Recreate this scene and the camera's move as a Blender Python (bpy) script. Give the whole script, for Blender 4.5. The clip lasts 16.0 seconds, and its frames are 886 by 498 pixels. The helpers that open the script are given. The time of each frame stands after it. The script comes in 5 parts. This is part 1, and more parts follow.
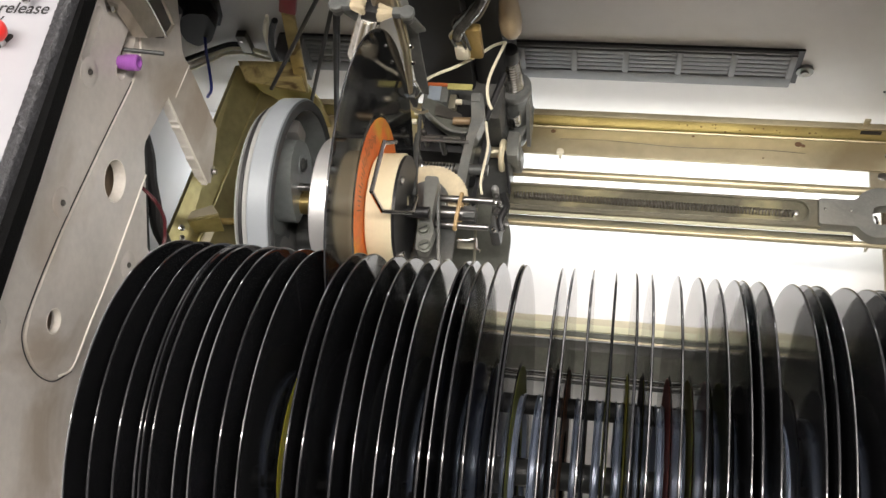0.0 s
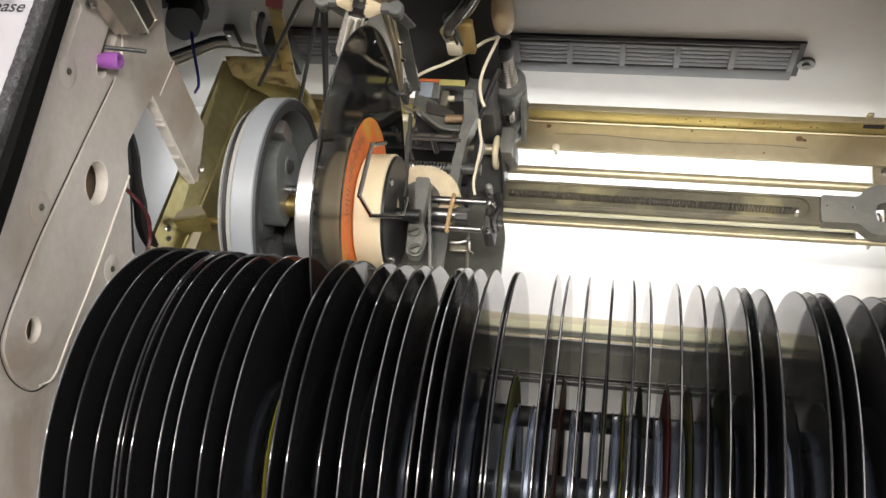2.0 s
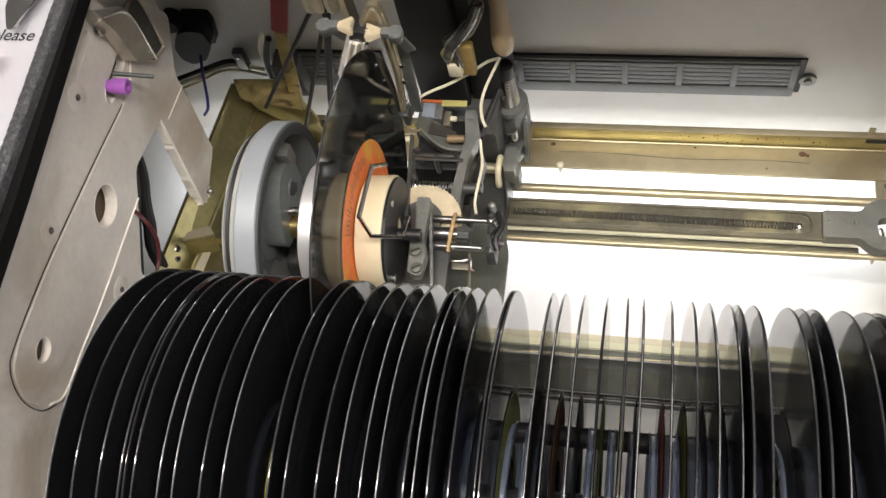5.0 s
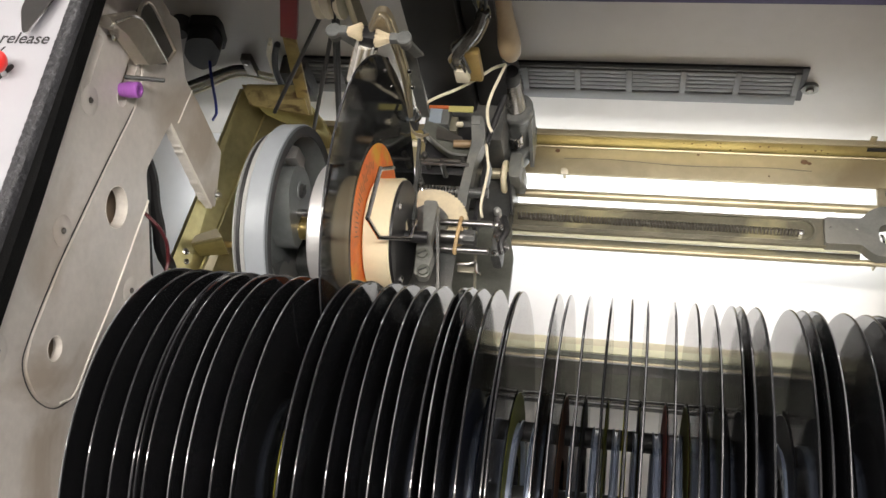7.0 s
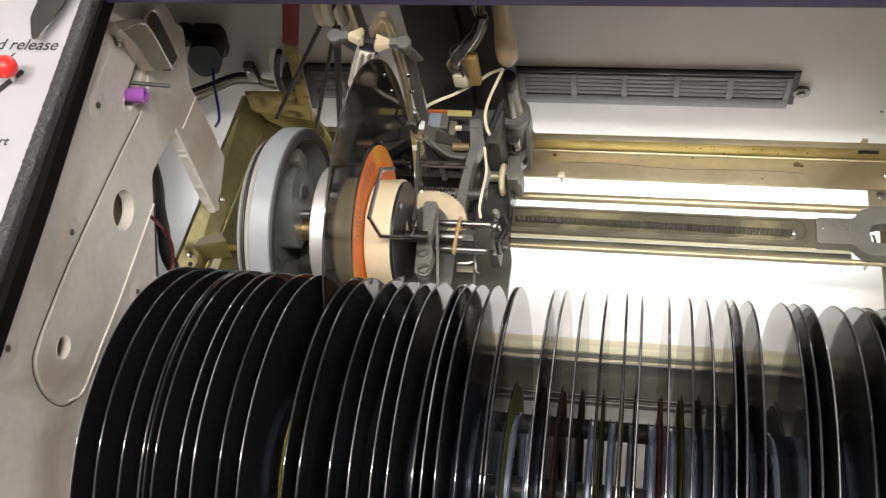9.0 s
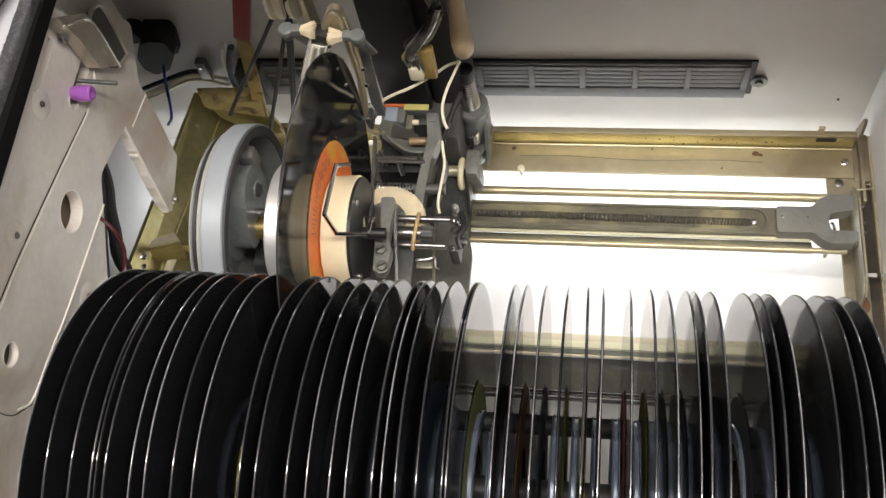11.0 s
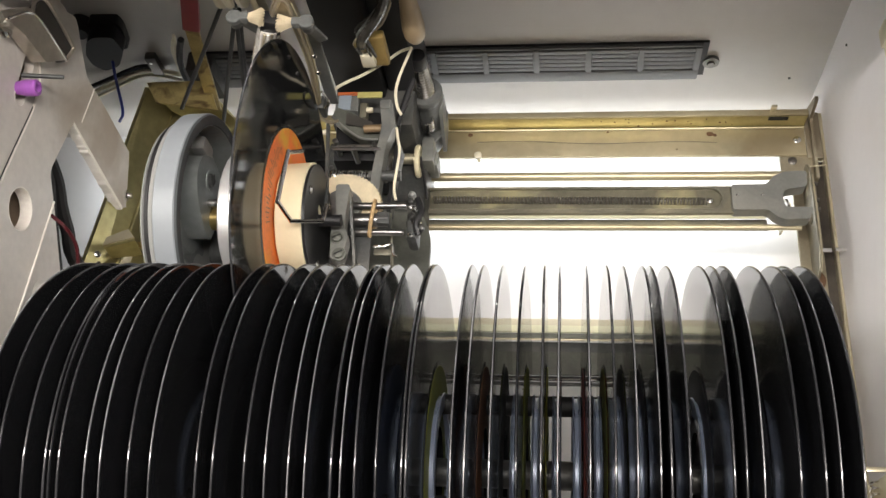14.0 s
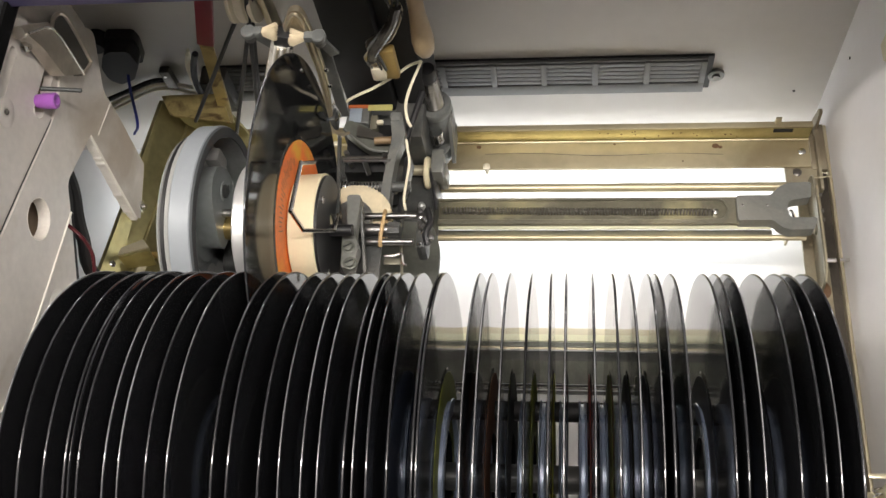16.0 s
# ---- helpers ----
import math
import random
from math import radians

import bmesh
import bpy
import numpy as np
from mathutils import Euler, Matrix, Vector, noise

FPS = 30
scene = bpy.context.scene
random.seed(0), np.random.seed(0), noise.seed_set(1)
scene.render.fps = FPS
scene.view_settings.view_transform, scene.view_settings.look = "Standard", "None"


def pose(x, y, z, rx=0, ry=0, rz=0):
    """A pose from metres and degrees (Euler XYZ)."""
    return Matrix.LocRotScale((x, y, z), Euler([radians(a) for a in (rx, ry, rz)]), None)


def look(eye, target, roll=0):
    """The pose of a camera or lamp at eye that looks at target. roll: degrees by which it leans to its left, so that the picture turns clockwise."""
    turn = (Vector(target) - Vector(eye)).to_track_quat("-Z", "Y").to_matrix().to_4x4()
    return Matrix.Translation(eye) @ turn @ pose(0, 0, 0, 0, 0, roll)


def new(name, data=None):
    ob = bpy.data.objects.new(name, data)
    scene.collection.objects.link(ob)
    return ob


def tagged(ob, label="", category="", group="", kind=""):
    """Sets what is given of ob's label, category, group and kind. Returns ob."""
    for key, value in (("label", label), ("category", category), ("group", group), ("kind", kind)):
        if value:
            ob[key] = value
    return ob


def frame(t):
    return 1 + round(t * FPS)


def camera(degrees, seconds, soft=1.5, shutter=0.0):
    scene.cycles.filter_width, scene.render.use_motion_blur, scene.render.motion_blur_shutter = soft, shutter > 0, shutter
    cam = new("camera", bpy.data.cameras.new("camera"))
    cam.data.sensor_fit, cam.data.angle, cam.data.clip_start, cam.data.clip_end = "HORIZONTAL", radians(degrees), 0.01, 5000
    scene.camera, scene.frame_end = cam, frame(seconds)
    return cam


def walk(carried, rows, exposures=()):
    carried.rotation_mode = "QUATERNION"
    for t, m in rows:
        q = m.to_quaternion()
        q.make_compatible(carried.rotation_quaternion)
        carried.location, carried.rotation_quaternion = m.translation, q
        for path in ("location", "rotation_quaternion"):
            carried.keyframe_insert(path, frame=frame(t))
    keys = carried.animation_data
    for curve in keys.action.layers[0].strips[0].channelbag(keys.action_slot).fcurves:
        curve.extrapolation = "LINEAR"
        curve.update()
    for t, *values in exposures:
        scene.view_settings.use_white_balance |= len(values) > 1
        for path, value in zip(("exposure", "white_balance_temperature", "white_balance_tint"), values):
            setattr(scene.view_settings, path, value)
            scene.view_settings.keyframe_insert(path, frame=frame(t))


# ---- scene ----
# Inside of an open jukebox: a rack of upright records, the playing unit behind it.
# x runs along the rack, y to the back of the cabinet, z up. The rack's axis is y = 0, z = 0.25.
PATH = [  # seconds, eye x y z, yaw to the left, pitch up, roll
    (0.0, -0.0177, -0.0883, 0.6682, 22.607, -63.939, -16.466),
    (0.5, -0.0173, -0.0811, 0.6655, 22.691, -64.141, -16.684),
    (1.0, -0.0171, -0.0771, 0.6635, 22.373, -64.366, -16.501),
    (1.5, -0.0169, -0.0761, 0.6617, 22.500, -64.537, -16.606),
    (2.0, -0.0174, -0.0741, 0.6582, 22.976, -64.752, -17.093),
    (2.5, -0.0149, -0.0737, 0.6585, 23.245, -64.523, -17.601),
    (3.0, -0.0135, -0.0712, 0.6607, 23.723, -64.283, -18.160),
    (3.5, -0.0094, -0.0721, 0.6620, 24.058, -63.981, -18.613),
    (6.0, -0.0074, -0.0760, 0.6664, 24.761, -63.342, -19.000),
    (6.5, -0.0084, -0.0778, 0.6676, 24.576, -63.135, -18.716),
    (7.0, -0.0085, -0.0807, 0.6691, 24.505, -62.984, -18.593),
    (7.5, -0.0082, -0.0870, 0.6727, 24.519, -62.669, -18.561),
    (8.0, -0.0065, -0.0927, 0.6773, 24.360, -62.370, -18.488),
    (8.5, -0.0064, -0.0923, 0.6777, 24.124, -62.298, -18.403),
    (11.0, -0.0051, -0.0871, 0.6684, 19.735, -63.190, -15.792),
    (11.5, -0.0063, -0.0946, 0.6691, 16.930, -63.285, -13.867),
    (12.0, -0.0038, -0.0988, 0.6711, 14.935, -63.268, -12.683),
    (12.5, -0.0036, -0.1024, 0.6723, 14.444, -63.235, -12.560),
    (13.0, -0.0015, -0.1000, 0.6706, 14.311, -63.390, -12.613),
    (13.5, -0.0023, -0.0948, 0.6644, 14.791, -63.677, -13.148),
    (14.0, -0.0011, -0.0920, 0.6629, 15.451, -63.779, -13.741),
    (14.5, -0.0004, -0.0914, 0.6642, 15.876, -63.654, -14.178),
    (15.0, -0.0010, -0.0923, 0.6662, 15.938, -63.410, -14.249),
    (15.5, -0.0009, -0.0946, 0.6678, 15.937, -63.176, -14.184),
    (16.0, -0.0001, -0.0980, 0.6706, 16.134, -62.905, -14.340),
]


def camera_pose(x, y, z, yaw, pitch, roll):
    a, b = radians(yaw), radians(pitch)
    ahead = Vector((-math.sin(a) * math.cos(b), math.cos(a) * math.cos(b), math.sin(b)))
    eye = Vector((x, y, z))
    return look(eye, eye + ahead, roll)


cam = camera(48.32, 16.0)
walk(cam, [(r[0], camera_pose(*r[1:])) for r in PATH], exposures=[(0.0, 0.0), (16.0, 0.0)])

# ---- light ----
world = bpy.data.worlds.new("world")
scene.world = world
world.use_nodes = True
world.node_tree.nodes["Background"].inputs["Color"].default_value = (1.0, 0.96, 0.9, 1)
world.node_tree.nodes["Background"].inputs["Strength"].default_value = 0.085


def area_lamp(name, m, sx, sy, watts, colour):
    d = bpy.data.lights.new(name, "AREA")
    d.shape, d.size, d.size_y, d.energy, d.color = "RECTANGLE", sx, sy, watts, colour
    ob = new(name, d)
    ob.matrix_world = m
    return ob


# tube of the room's ceiling lamp, over the rack
area_lamp("ceiling_lamp_light", pose(-0.04, -0.19, 1.485), 1.7, 0.075, 28, (1.0, 0.940, 0.890))
# the same lamp's light on the ceiling
area_lamp("ceiling_lamp_uplight", pose(-0.04, -0.19, 1.60, 180), 1.7, 0.10, 33, (1.0, 0.940, 0.890))
# lit display strip above the back ledge
area_lamp("display_strip_light", pose(-0.10, 0.332, 0.343, -90), 0.55, 0.012, 0.35, (1.0, 0.97, 0.93))
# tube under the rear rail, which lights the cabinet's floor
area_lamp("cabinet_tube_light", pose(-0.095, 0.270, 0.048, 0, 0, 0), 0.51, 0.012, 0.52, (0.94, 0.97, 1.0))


# ---- materials ----
def material(name, base, rough=0.5, metal=0.0, vary=0.15, scale=40.0, bump=0.0, bump_scale=300.0, stain=None, stain_amount=0.5, coat=0.0, stain_at=(0.52, 0.72)):
    """Base colour with variation at two scales, grain in the gloss and fine relief."""
    m = bpy.data.materials.new(name)
    m.use_nodes = True
    n, l = m.node_tree.nodes, m.node_tree.links
    b = n["Principled BSDF"]
    b.inputs["Metallic"].default_value = metal
    b.inputs["Coat Weight"].default_value = coat
    tc = n.new("ShaderNodeTexCoord")
    big, fine = n.new("ShaderNodeTexNoise"), n.new("ShaderNodeTexNoise")
    big.inputs["Scale"].default_value, big.inputs["Detail"].default_value = scale, 5
    fine.inputs["Scale"].default_value, fine.inputs["Detail"].default_value = scale * 9, 3
    for t in (big, fine):
        l.new(tc.outputs["Object"], t.inputs["Vector"])
    ramp = n.new("ShaderNodeValToRGB")
    lo = [c * (1 - vary) for c in base]
    hi = [min(1, c * (1 + vary)) for c in base]
    ramp.color_ramp.elements[0].position, ramp.color_ramp.elements[1].position = 0.3, 0.7
    ramp.color_ramp.elements[0].color, ramp.color_ramp.elements[1].color = (*lo, 1), (*hi, 1)
    mixf = n.new("ShaderNodeMath")
    mixf.operation = "MULTIPLY_ADD"
    mixf.inputs[1].default_value = 0.35
    l.new(fine.outputs["Fac"], mixf.inputs[0])
    sc = n.new("ShaderNodeMath")
    sc.operation = "MULTIPLY"
    sc.inputs[1].default_value = 0.65
    l.new(big.outputs["Fac"], sc.inputs[0])
    l.new(sc.outputs[0], mixf.inputs[2])
    l.new(mixf.outputs[0], ramp.inputs["Fac"])
    out = ramp.outputs["Color"]
    if stain:
        sn, sr = n.new("ShaderNodeTexNoise"), n.new("ShaderNodeValToRGB")
        sn.inputs["Scale"].default_value, sn.inputs["Detail"].default_value = scale * 0.55, 8
        sn.inputs["Distortion"].default_value = 0.6
        l.new(tc.outputs["Object"], sn.inputs["Vector"])
        sr.color_ramp.elements[0].position, sr.color_ramp.elements[1].position = stain_at
        sr.color_ramp.elements[0].color = (0, 0, 0, 1)
        sr.color_ramp.elements[1].color = (stain_amount,) * 3 + (1,)
        l.new(sn.outputs["Fac"], sr.inputs["Fac"])
        mx = n.new("ShaderNodeMix")
        mx.data_type = "RGBA"
        l.new(sr.outputs["Color"], mx.inputs["Factor"])
        l.new(out, mx.inputs["A"])
        mx.inputs["B"].default_value = (*stain, 1)
        out = mx.outputs["Result"]
    l.new(out, b.inputs["Base Color"])
    rr = n.new("ShaderNodeMapRange")
    rr.inputs["To Min"].default_value, rr.inputs["To Max"].default_value = rough * 0.8, min(1, rough * 1.2)
    l.new(big.outputs["Fac"], rr.inputs["Value"])
    l.new(rr.outputs["Result"], b.inputs["Roughness"])
    if bump:
        bn, bp = n.new("ShaderNodeTexNoise"), n.new("ShaderNodeBump")
        bn.inputs["Scale"].default_value, bn.inputs["Detail"].default_value = bump_scale, 3
        bp.inputs["Strength"].default_value, bp.inputs["Distance"].default_value = bump, 0.0006
        l.new(tc.outputs["Object"], bn.inputs["Vector"])
        l.new(bn.outputs["Fac"], bp.inputs["Height"])
        l.new(bp.outputs["Normal"], b.inputs["Normal"])
    return m


def vinyl(name, base, rough, rim, rim_at):
    """Black record plastic: grooves stretch the gloss along the radius, with smoother bands between the tracks."""
    m = bpy.data.materials.new(name)
    m.use_nodes = True
    n, l = m.node_tree.nodes, m.node_tree.links
    b = n["Principled BSDF"]
    dust_at, dust, dust_ramp = n.new("ShaderNodeTexCoord"), n.new("ShaderNodeTexNoise"), n.new("ShaderNodeValToRGB")
    dust.inputs["Scale"].default_value, dust.inputs["Detail"].default_value = 700, 2
    l.new(dust_at.outputs["Object"], dust.inputs["Vector"])
    dust_ramp.color_ramp.elements[0].position, dust_ramp.color_ramp.elements[1].position = 0.76, 0.82
    dust_ramp.color_ramp.elements[0].color, dust_ramp.color_ramp.elements[1].color = (*base, 1), (0.12, 0.12, 0.12, 1)
    l.new(dust.outputs["Fac"], dust_ramp.inputs["Fac"])
    b.inputs["Anisotropic"].default_value = 0.6
    b.inputs["Anisotropic Rotation"].default_value = 0.25
    b.inputs["IOR"].default_value = 1.5
    b.inputs["Specular IOR Level"].default_value = 0.29
    tan = n.new("ShaderNodeTangent")
    tan.direction_type, tan.axis = "RADIAL", "X"
    l.new(tan.outputs["Tangent"], b.inputs["Tangent"])
    tc, sep, sq = n.new("ShaderNodeTexCoord"), n.new("ShaderNodeSeparateXYZ"), n.new("ShaderNodeMath")
    l.new(tc.outputs["Object"], sep.inputs[0])
    comb, ln = n.new("ShaderNodeCombineXYZ"), n.new("ShaderNodeVectorMath")
    l.new(sep.outputs["Y"], comb.inputs["X"])
    l.new(sep.outputs["Z"], comb.inputs["Y"])
    ln.operation = "LENGTH"
    l.new(comb.outputs[0], ln.inputs[0])
    sq.operation = "MULTIPLY"
    sq.inputs[1].default_value = 1 / 0.0875
    l.new(ln.outputs["Value"], sq.inputs[0])
    ramp = n.new("ShaderNodeValToRGB")
    ramp.color_ramp.interpolation = "EASE"
    e = ramp.color_ramp.elements
    e[0].position, e[0].color = 0.0, (0.05,) * 3 + (1,)
    e[1].position, e[1].color = 1.0, (0.07,) * 3 + (1,)
    for p, v in ((0.55, 0.05), (0.60, rough), (0.78, rough * 0.8), (0.93, rough), (0.965, 0.05), (0.985, 0.05)):
        x = e.new(p)
        x.color = (v, v, v, 1)
    l.new(sq.outputs[0], ramp.inputs["Fac"])
    # scuffed pale edge; its paleness also paints the lamp's gleam along the rim
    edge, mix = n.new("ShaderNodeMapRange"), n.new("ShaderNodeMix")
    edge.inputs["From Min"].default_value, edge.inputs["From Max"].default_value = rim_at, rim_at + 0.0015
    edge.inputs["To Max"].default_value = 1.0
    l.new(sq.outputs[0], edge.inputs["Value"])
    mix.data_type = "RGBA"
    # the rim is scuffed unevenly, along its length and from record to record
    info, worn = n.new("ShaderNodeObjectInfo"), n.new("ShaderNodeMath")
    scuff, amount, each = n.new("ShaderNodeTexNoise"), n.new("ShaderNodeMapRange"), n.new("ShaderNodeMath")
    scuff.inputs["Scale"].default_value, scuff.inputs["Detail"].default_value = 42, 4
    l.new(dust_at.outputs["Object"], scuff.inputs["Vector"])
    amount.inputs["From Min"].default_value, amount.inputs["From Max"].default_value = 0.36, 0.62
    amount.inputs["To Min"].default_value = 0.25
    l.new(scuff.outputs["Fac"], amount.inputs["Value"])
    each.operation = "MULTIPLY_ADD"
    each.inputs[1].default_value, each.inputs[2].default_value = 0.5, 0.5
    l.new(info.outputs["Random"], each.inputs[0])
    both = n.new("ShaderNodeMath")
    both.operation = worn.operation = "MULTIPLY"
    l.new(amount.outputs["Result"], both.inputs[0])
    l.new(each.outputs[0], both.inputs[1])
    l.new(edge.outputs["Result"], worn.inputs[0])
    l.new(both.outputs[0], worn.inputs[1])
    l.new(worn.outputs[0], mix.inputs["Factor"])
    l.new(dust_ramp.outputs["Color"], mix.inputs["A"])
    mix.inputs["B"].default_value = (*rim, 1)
    # grooves mirror less than the smooth lead-in; the trimmed rim's gloss is raised for glints
    gloss, face = n.new("ShaderNodeMix"), n.new("ShaderNodeValToRGB")
    g = face.color_ramp.elements
    g[0].position, g[0].color = 0.0, (0.27,) * 3 + (1,)
    g[1].position, g[1].color = 1.0, (0.30,) * 3 + (1,)
    for p, v in ((0.55, 0.25), (0.62, 0.13), (0.91, 0.15), (0.935, 0.26)):
        x = g.new(p)
        x.color = (v, v, v, 1)
    l.new(sq.outputs[0], face.inputs["Fac"])
    gloss.data_type = "RGBA"
    gloss.inputs["B"].default_value = (0.8, 0.8, 0.8, 1)
    l.new(edge.outputs["Result"], gloss.inputs["Factor"])
    l.new(face.outputs["Color"], gloss.inputs["A"])
    l.new(gloss.outputs["Result"], b.inputs["Specular IOR Level"])
    l.new(mix.outputs["Result"], b.inputs["Base Color"])
    l.new(ramp.outputs["Color"], b.inputs["Roughness"])
    return m


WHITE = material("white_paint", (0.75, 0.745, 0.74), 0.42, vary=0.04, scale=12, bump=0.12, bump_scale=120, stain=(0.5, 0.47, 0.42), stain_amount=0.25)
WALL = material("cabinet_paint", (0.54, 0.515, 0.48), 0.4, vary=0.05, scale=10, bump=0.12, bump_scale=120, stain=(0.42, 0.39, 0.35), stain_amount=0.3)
ROOMWALL = material("grey_room_paint", (0.50, 0.50, 0.51), 0.8, vary=0.08, scale=3, bump=0.1)
WOODDARK = material("dark_wood_veneer", (0.12, 0.07, 0.04), 0.4, vary=0.3, scale=9)
ROOM = material("room_paint", (0.72, 0.70, 0.67), 0.8, vary=0.06, scale=3, bump=0.1)
PLATE = material("dull_aluminium", (0.67, 0.63, 0.58), 0.46, 0.08, 0.12, 26, 0.12, 500, (0.40, 0.33, 0.25), 0.75, stain_at=(0.50, 0.66))
CUT = material("sawn_aluminium", (0.92, 0.86, 0.78), 0.5, 0.0, 0.12, 60, 0.9, 260)
NICKEL = material("worn_nickel", (0.60, 0.55, 0.47), 0.30, 0.9, 0.15, 40, 0.05, 300, (0.25, 0.21, 0.17), 0.5)
PINSTEEL = material("pin_steel", (0.24, 0.235, 0.23), 0.30, 0.95, 0.1, 60)
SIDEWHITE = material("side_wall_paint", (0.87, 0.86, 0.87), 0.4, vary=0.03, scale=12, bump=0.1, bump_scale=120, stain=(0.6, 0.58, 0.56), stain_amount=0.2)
DARKSTEEL = material("dark_steel", (0.16, 0.15, 0.135), 0.38, 0.8, 0.1, 60)
FLYWEB = material("mid_grey_enamel", (0.20, 0.218, 0.215), 0.4, 0.1, 0.2, 40, 0.2, 400)
PULLEY = material("pale_grey_pulley", (0.36, 0.365, 0.35), 0.35, 0.2, 0.08, 40)
BRASS = material("yellow_zinc_plate", (0.60, 0.53, 0.26), 0.30, 0.75, 0.16, 44, 0.08, 300, (0.26, 0.19, 0.08), 0.5, stain_at=(0.54, 0.72))
OLIVE = material("stained_olive_zinc", (0.44, 0.395, 0.20), 0.30, 0.92, 0.28, 22, 0.05, 300, (0.22, 0.17, 0.06), 0.45, stain_at=(0.46, 0.72))
OLIVEBROWN = material("brown_stained_zinc", (0.34, 0.27, 0.115), 0.42, 0.6, 0.3, 130, 0.1, 300, (0.08, 0.045, 0.02), 0.85, stain_at=(0.52, 0.64))
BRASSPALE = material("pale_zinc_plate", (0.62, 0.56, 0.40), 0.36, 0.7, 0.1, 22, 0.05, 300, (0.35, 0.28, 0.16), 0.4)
BRASSY = material("turned_brass", (0.55, 0.42, 0.17), 0.28, 0.9, 0.12, 60)
STEEL = material("bright_steel", (0.66, 0.65, 0.63), 0.2, 1.0, 0.08, 60)
SLEEVE = material("bright_sleeve", (0.92, 0.90, 0.85), 0.22, 0.2, 0.05, 60)
CHROME = material("polished_aluminium", (0.82, 0.82, 0.81), 0.36, 0.7, 0.05, 40)
GLOSSYSLEEVE = material("smoky_sleeve", (0.055, 0.052, 0.045), 0.16, 0.2, 0.6, 120, 0.9, 220, (0.26, 0.24, 0.19), 0.6, stain_at=(0.54, 0.62))
TANBUSH = material("dull_brown_bush", (0.24, 0.165, 0.09), 0.4, 0.2, 0.2, 80)
CHAMPAGNE = material("grimy_champagne_plate", (0.46, 0.40, 0.29), 0.34, 0.75, 0.2, 60, 0.15, 300, (0.20, 0.16, 0.10), 0.6, stain_at=(0.48, 0.68))
CRINKLED = material("crumpled_foil", (0.78, 0.75, 0.68), 0.26, 0.35, 0.25, 160, 0.9, 260, (0.30, 0.27, 0.22), 0.6, stain_at=(0.56, 0.66))
CHIPBOARD = material("raw_chipboard", (0.36, 0.27, 0.19), 0.8, 0, 0.25, 120, 0.3, 500)
CAST = material("grey_casting", (0.150, 0.157, 0.150), 0.42, 0.35, 0.22, 60, 0.4, 600, (0.34, 0.33, 0.28), 0.5, stain_at=(0.48, 0.7))
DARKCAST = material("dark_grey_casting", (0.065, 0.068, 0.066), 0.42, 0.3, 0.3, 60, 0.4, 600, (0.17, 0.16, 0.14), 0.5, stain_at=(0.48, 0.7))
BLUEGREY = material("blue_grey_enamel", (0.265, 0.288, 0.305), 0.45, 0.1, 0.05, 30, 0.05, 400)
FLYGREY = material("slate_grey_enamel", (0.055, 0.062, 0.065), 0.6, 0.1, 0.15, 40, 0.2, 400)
RINGBLUE = material("rack_blue_grey", (0.22, 0.26, 0.35), 0.3, 0.15, 0.06, 40)
BLACK = material("black_plastic", (0.014, 0.014, 0.015), 0.38, 0, 0.25, 40, 0.1, 400)
RUBBER = material("black_rubber", (0.012, 0.012, 0.012), 0.6, 0, 0.25, 60)
FOAM = material("foam_gasket", (0.038, 0.038, 0.041), 0.42, 0, 0.4, 900, 1.0, 900, (0.12, 0.12, 0.13), 0.5, stain_at=(0.52, 0.66))
FELT = material("black_felt_edge", (0.0035, 0.0035, 0.0035), 0.95, 0, 0.4, 160, 0.8, 900)
FELT.node_tree.nodes["Principled BSDF"].inputs["Specular IOR Level"].default_value = 0.12  # matt pile
CREAM = material("cream_nylon", (0.80, 0.72, 0.49), 0.38, 0, 0.05, 60, 0.04, 300)
IVORY = material("ivory_wire", (0.74, 0.68, 0.52), 0.45, 0, 0.08, 80)
BRISTLE = material("natural_bristle", (0.47, 0.40, 0.27), 0.7, 0, 0.2, 200, 0.5, 1500)
RED = material("red_sleeve", (0.19, 0.010, 0.026), 0.35, 0, 0.1, 60)
REDKNOB = material("red_plastic_knob", (0.72, 0.03, 0.025), 0.28, 0, 0.05, 60)
PURPLE = material("purple_plastic", (0.33, 0.10, 0.42), 0.35, 0, 0.1, 60)
BLUEWIRE = material("blue_wire", (0.02, 0.03, 0.22), 0.35, 0, 0.1, 60)
REDWIRE = material("dark_red_wire", (0.07, 0.006, 0.009), 0.35, 0, 0.1, 60)
TAN = material("tan_rubber_band", (0.42, 0.29, 0.14), 0.6, 0, 0.15, 80)
WOOD = material("pale_varnished_wood", (0.36, 0.27, 0.155), 0.4, 0, 0.12, 30)
VENT = material("grey_vent_plastic", (0.125, 0.126, 0.122), 0.45, 0, 0.1, 30, 0.1, 400)
VENTDARK = material("dark_vent_slot", (0.02, 0.02, 0.02), 0.6, 0, 0.2, 30)
BAR = material("slotted_bar_metal", (0.235, 0.222, 0.17), 0.33, 0.55, 0.25, 45, 0.2, 400, (0.42, 0.38, 0.26), 0.6, stain_at=(0.48, 0.66))
FORK = material("worn_fork_casting", (0.185, 0.188, 0.172), 0.42, 0.3, 0.18, 55, 0.3, 500, (0.40, 0.38, 0.33), 0.4)
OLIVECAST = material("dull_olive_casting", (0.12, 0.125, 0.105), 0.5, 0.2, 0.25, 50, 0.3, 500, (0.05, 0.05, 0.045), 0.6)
OLDNYLON = material("aged_nylon", (0.62, 0.54, 0.37), 0.45, 0, 0.15, 70, 0.1, 300, (0.22, 0.15, 0.08), 0.7, stain_at=(0.52, 0.70))
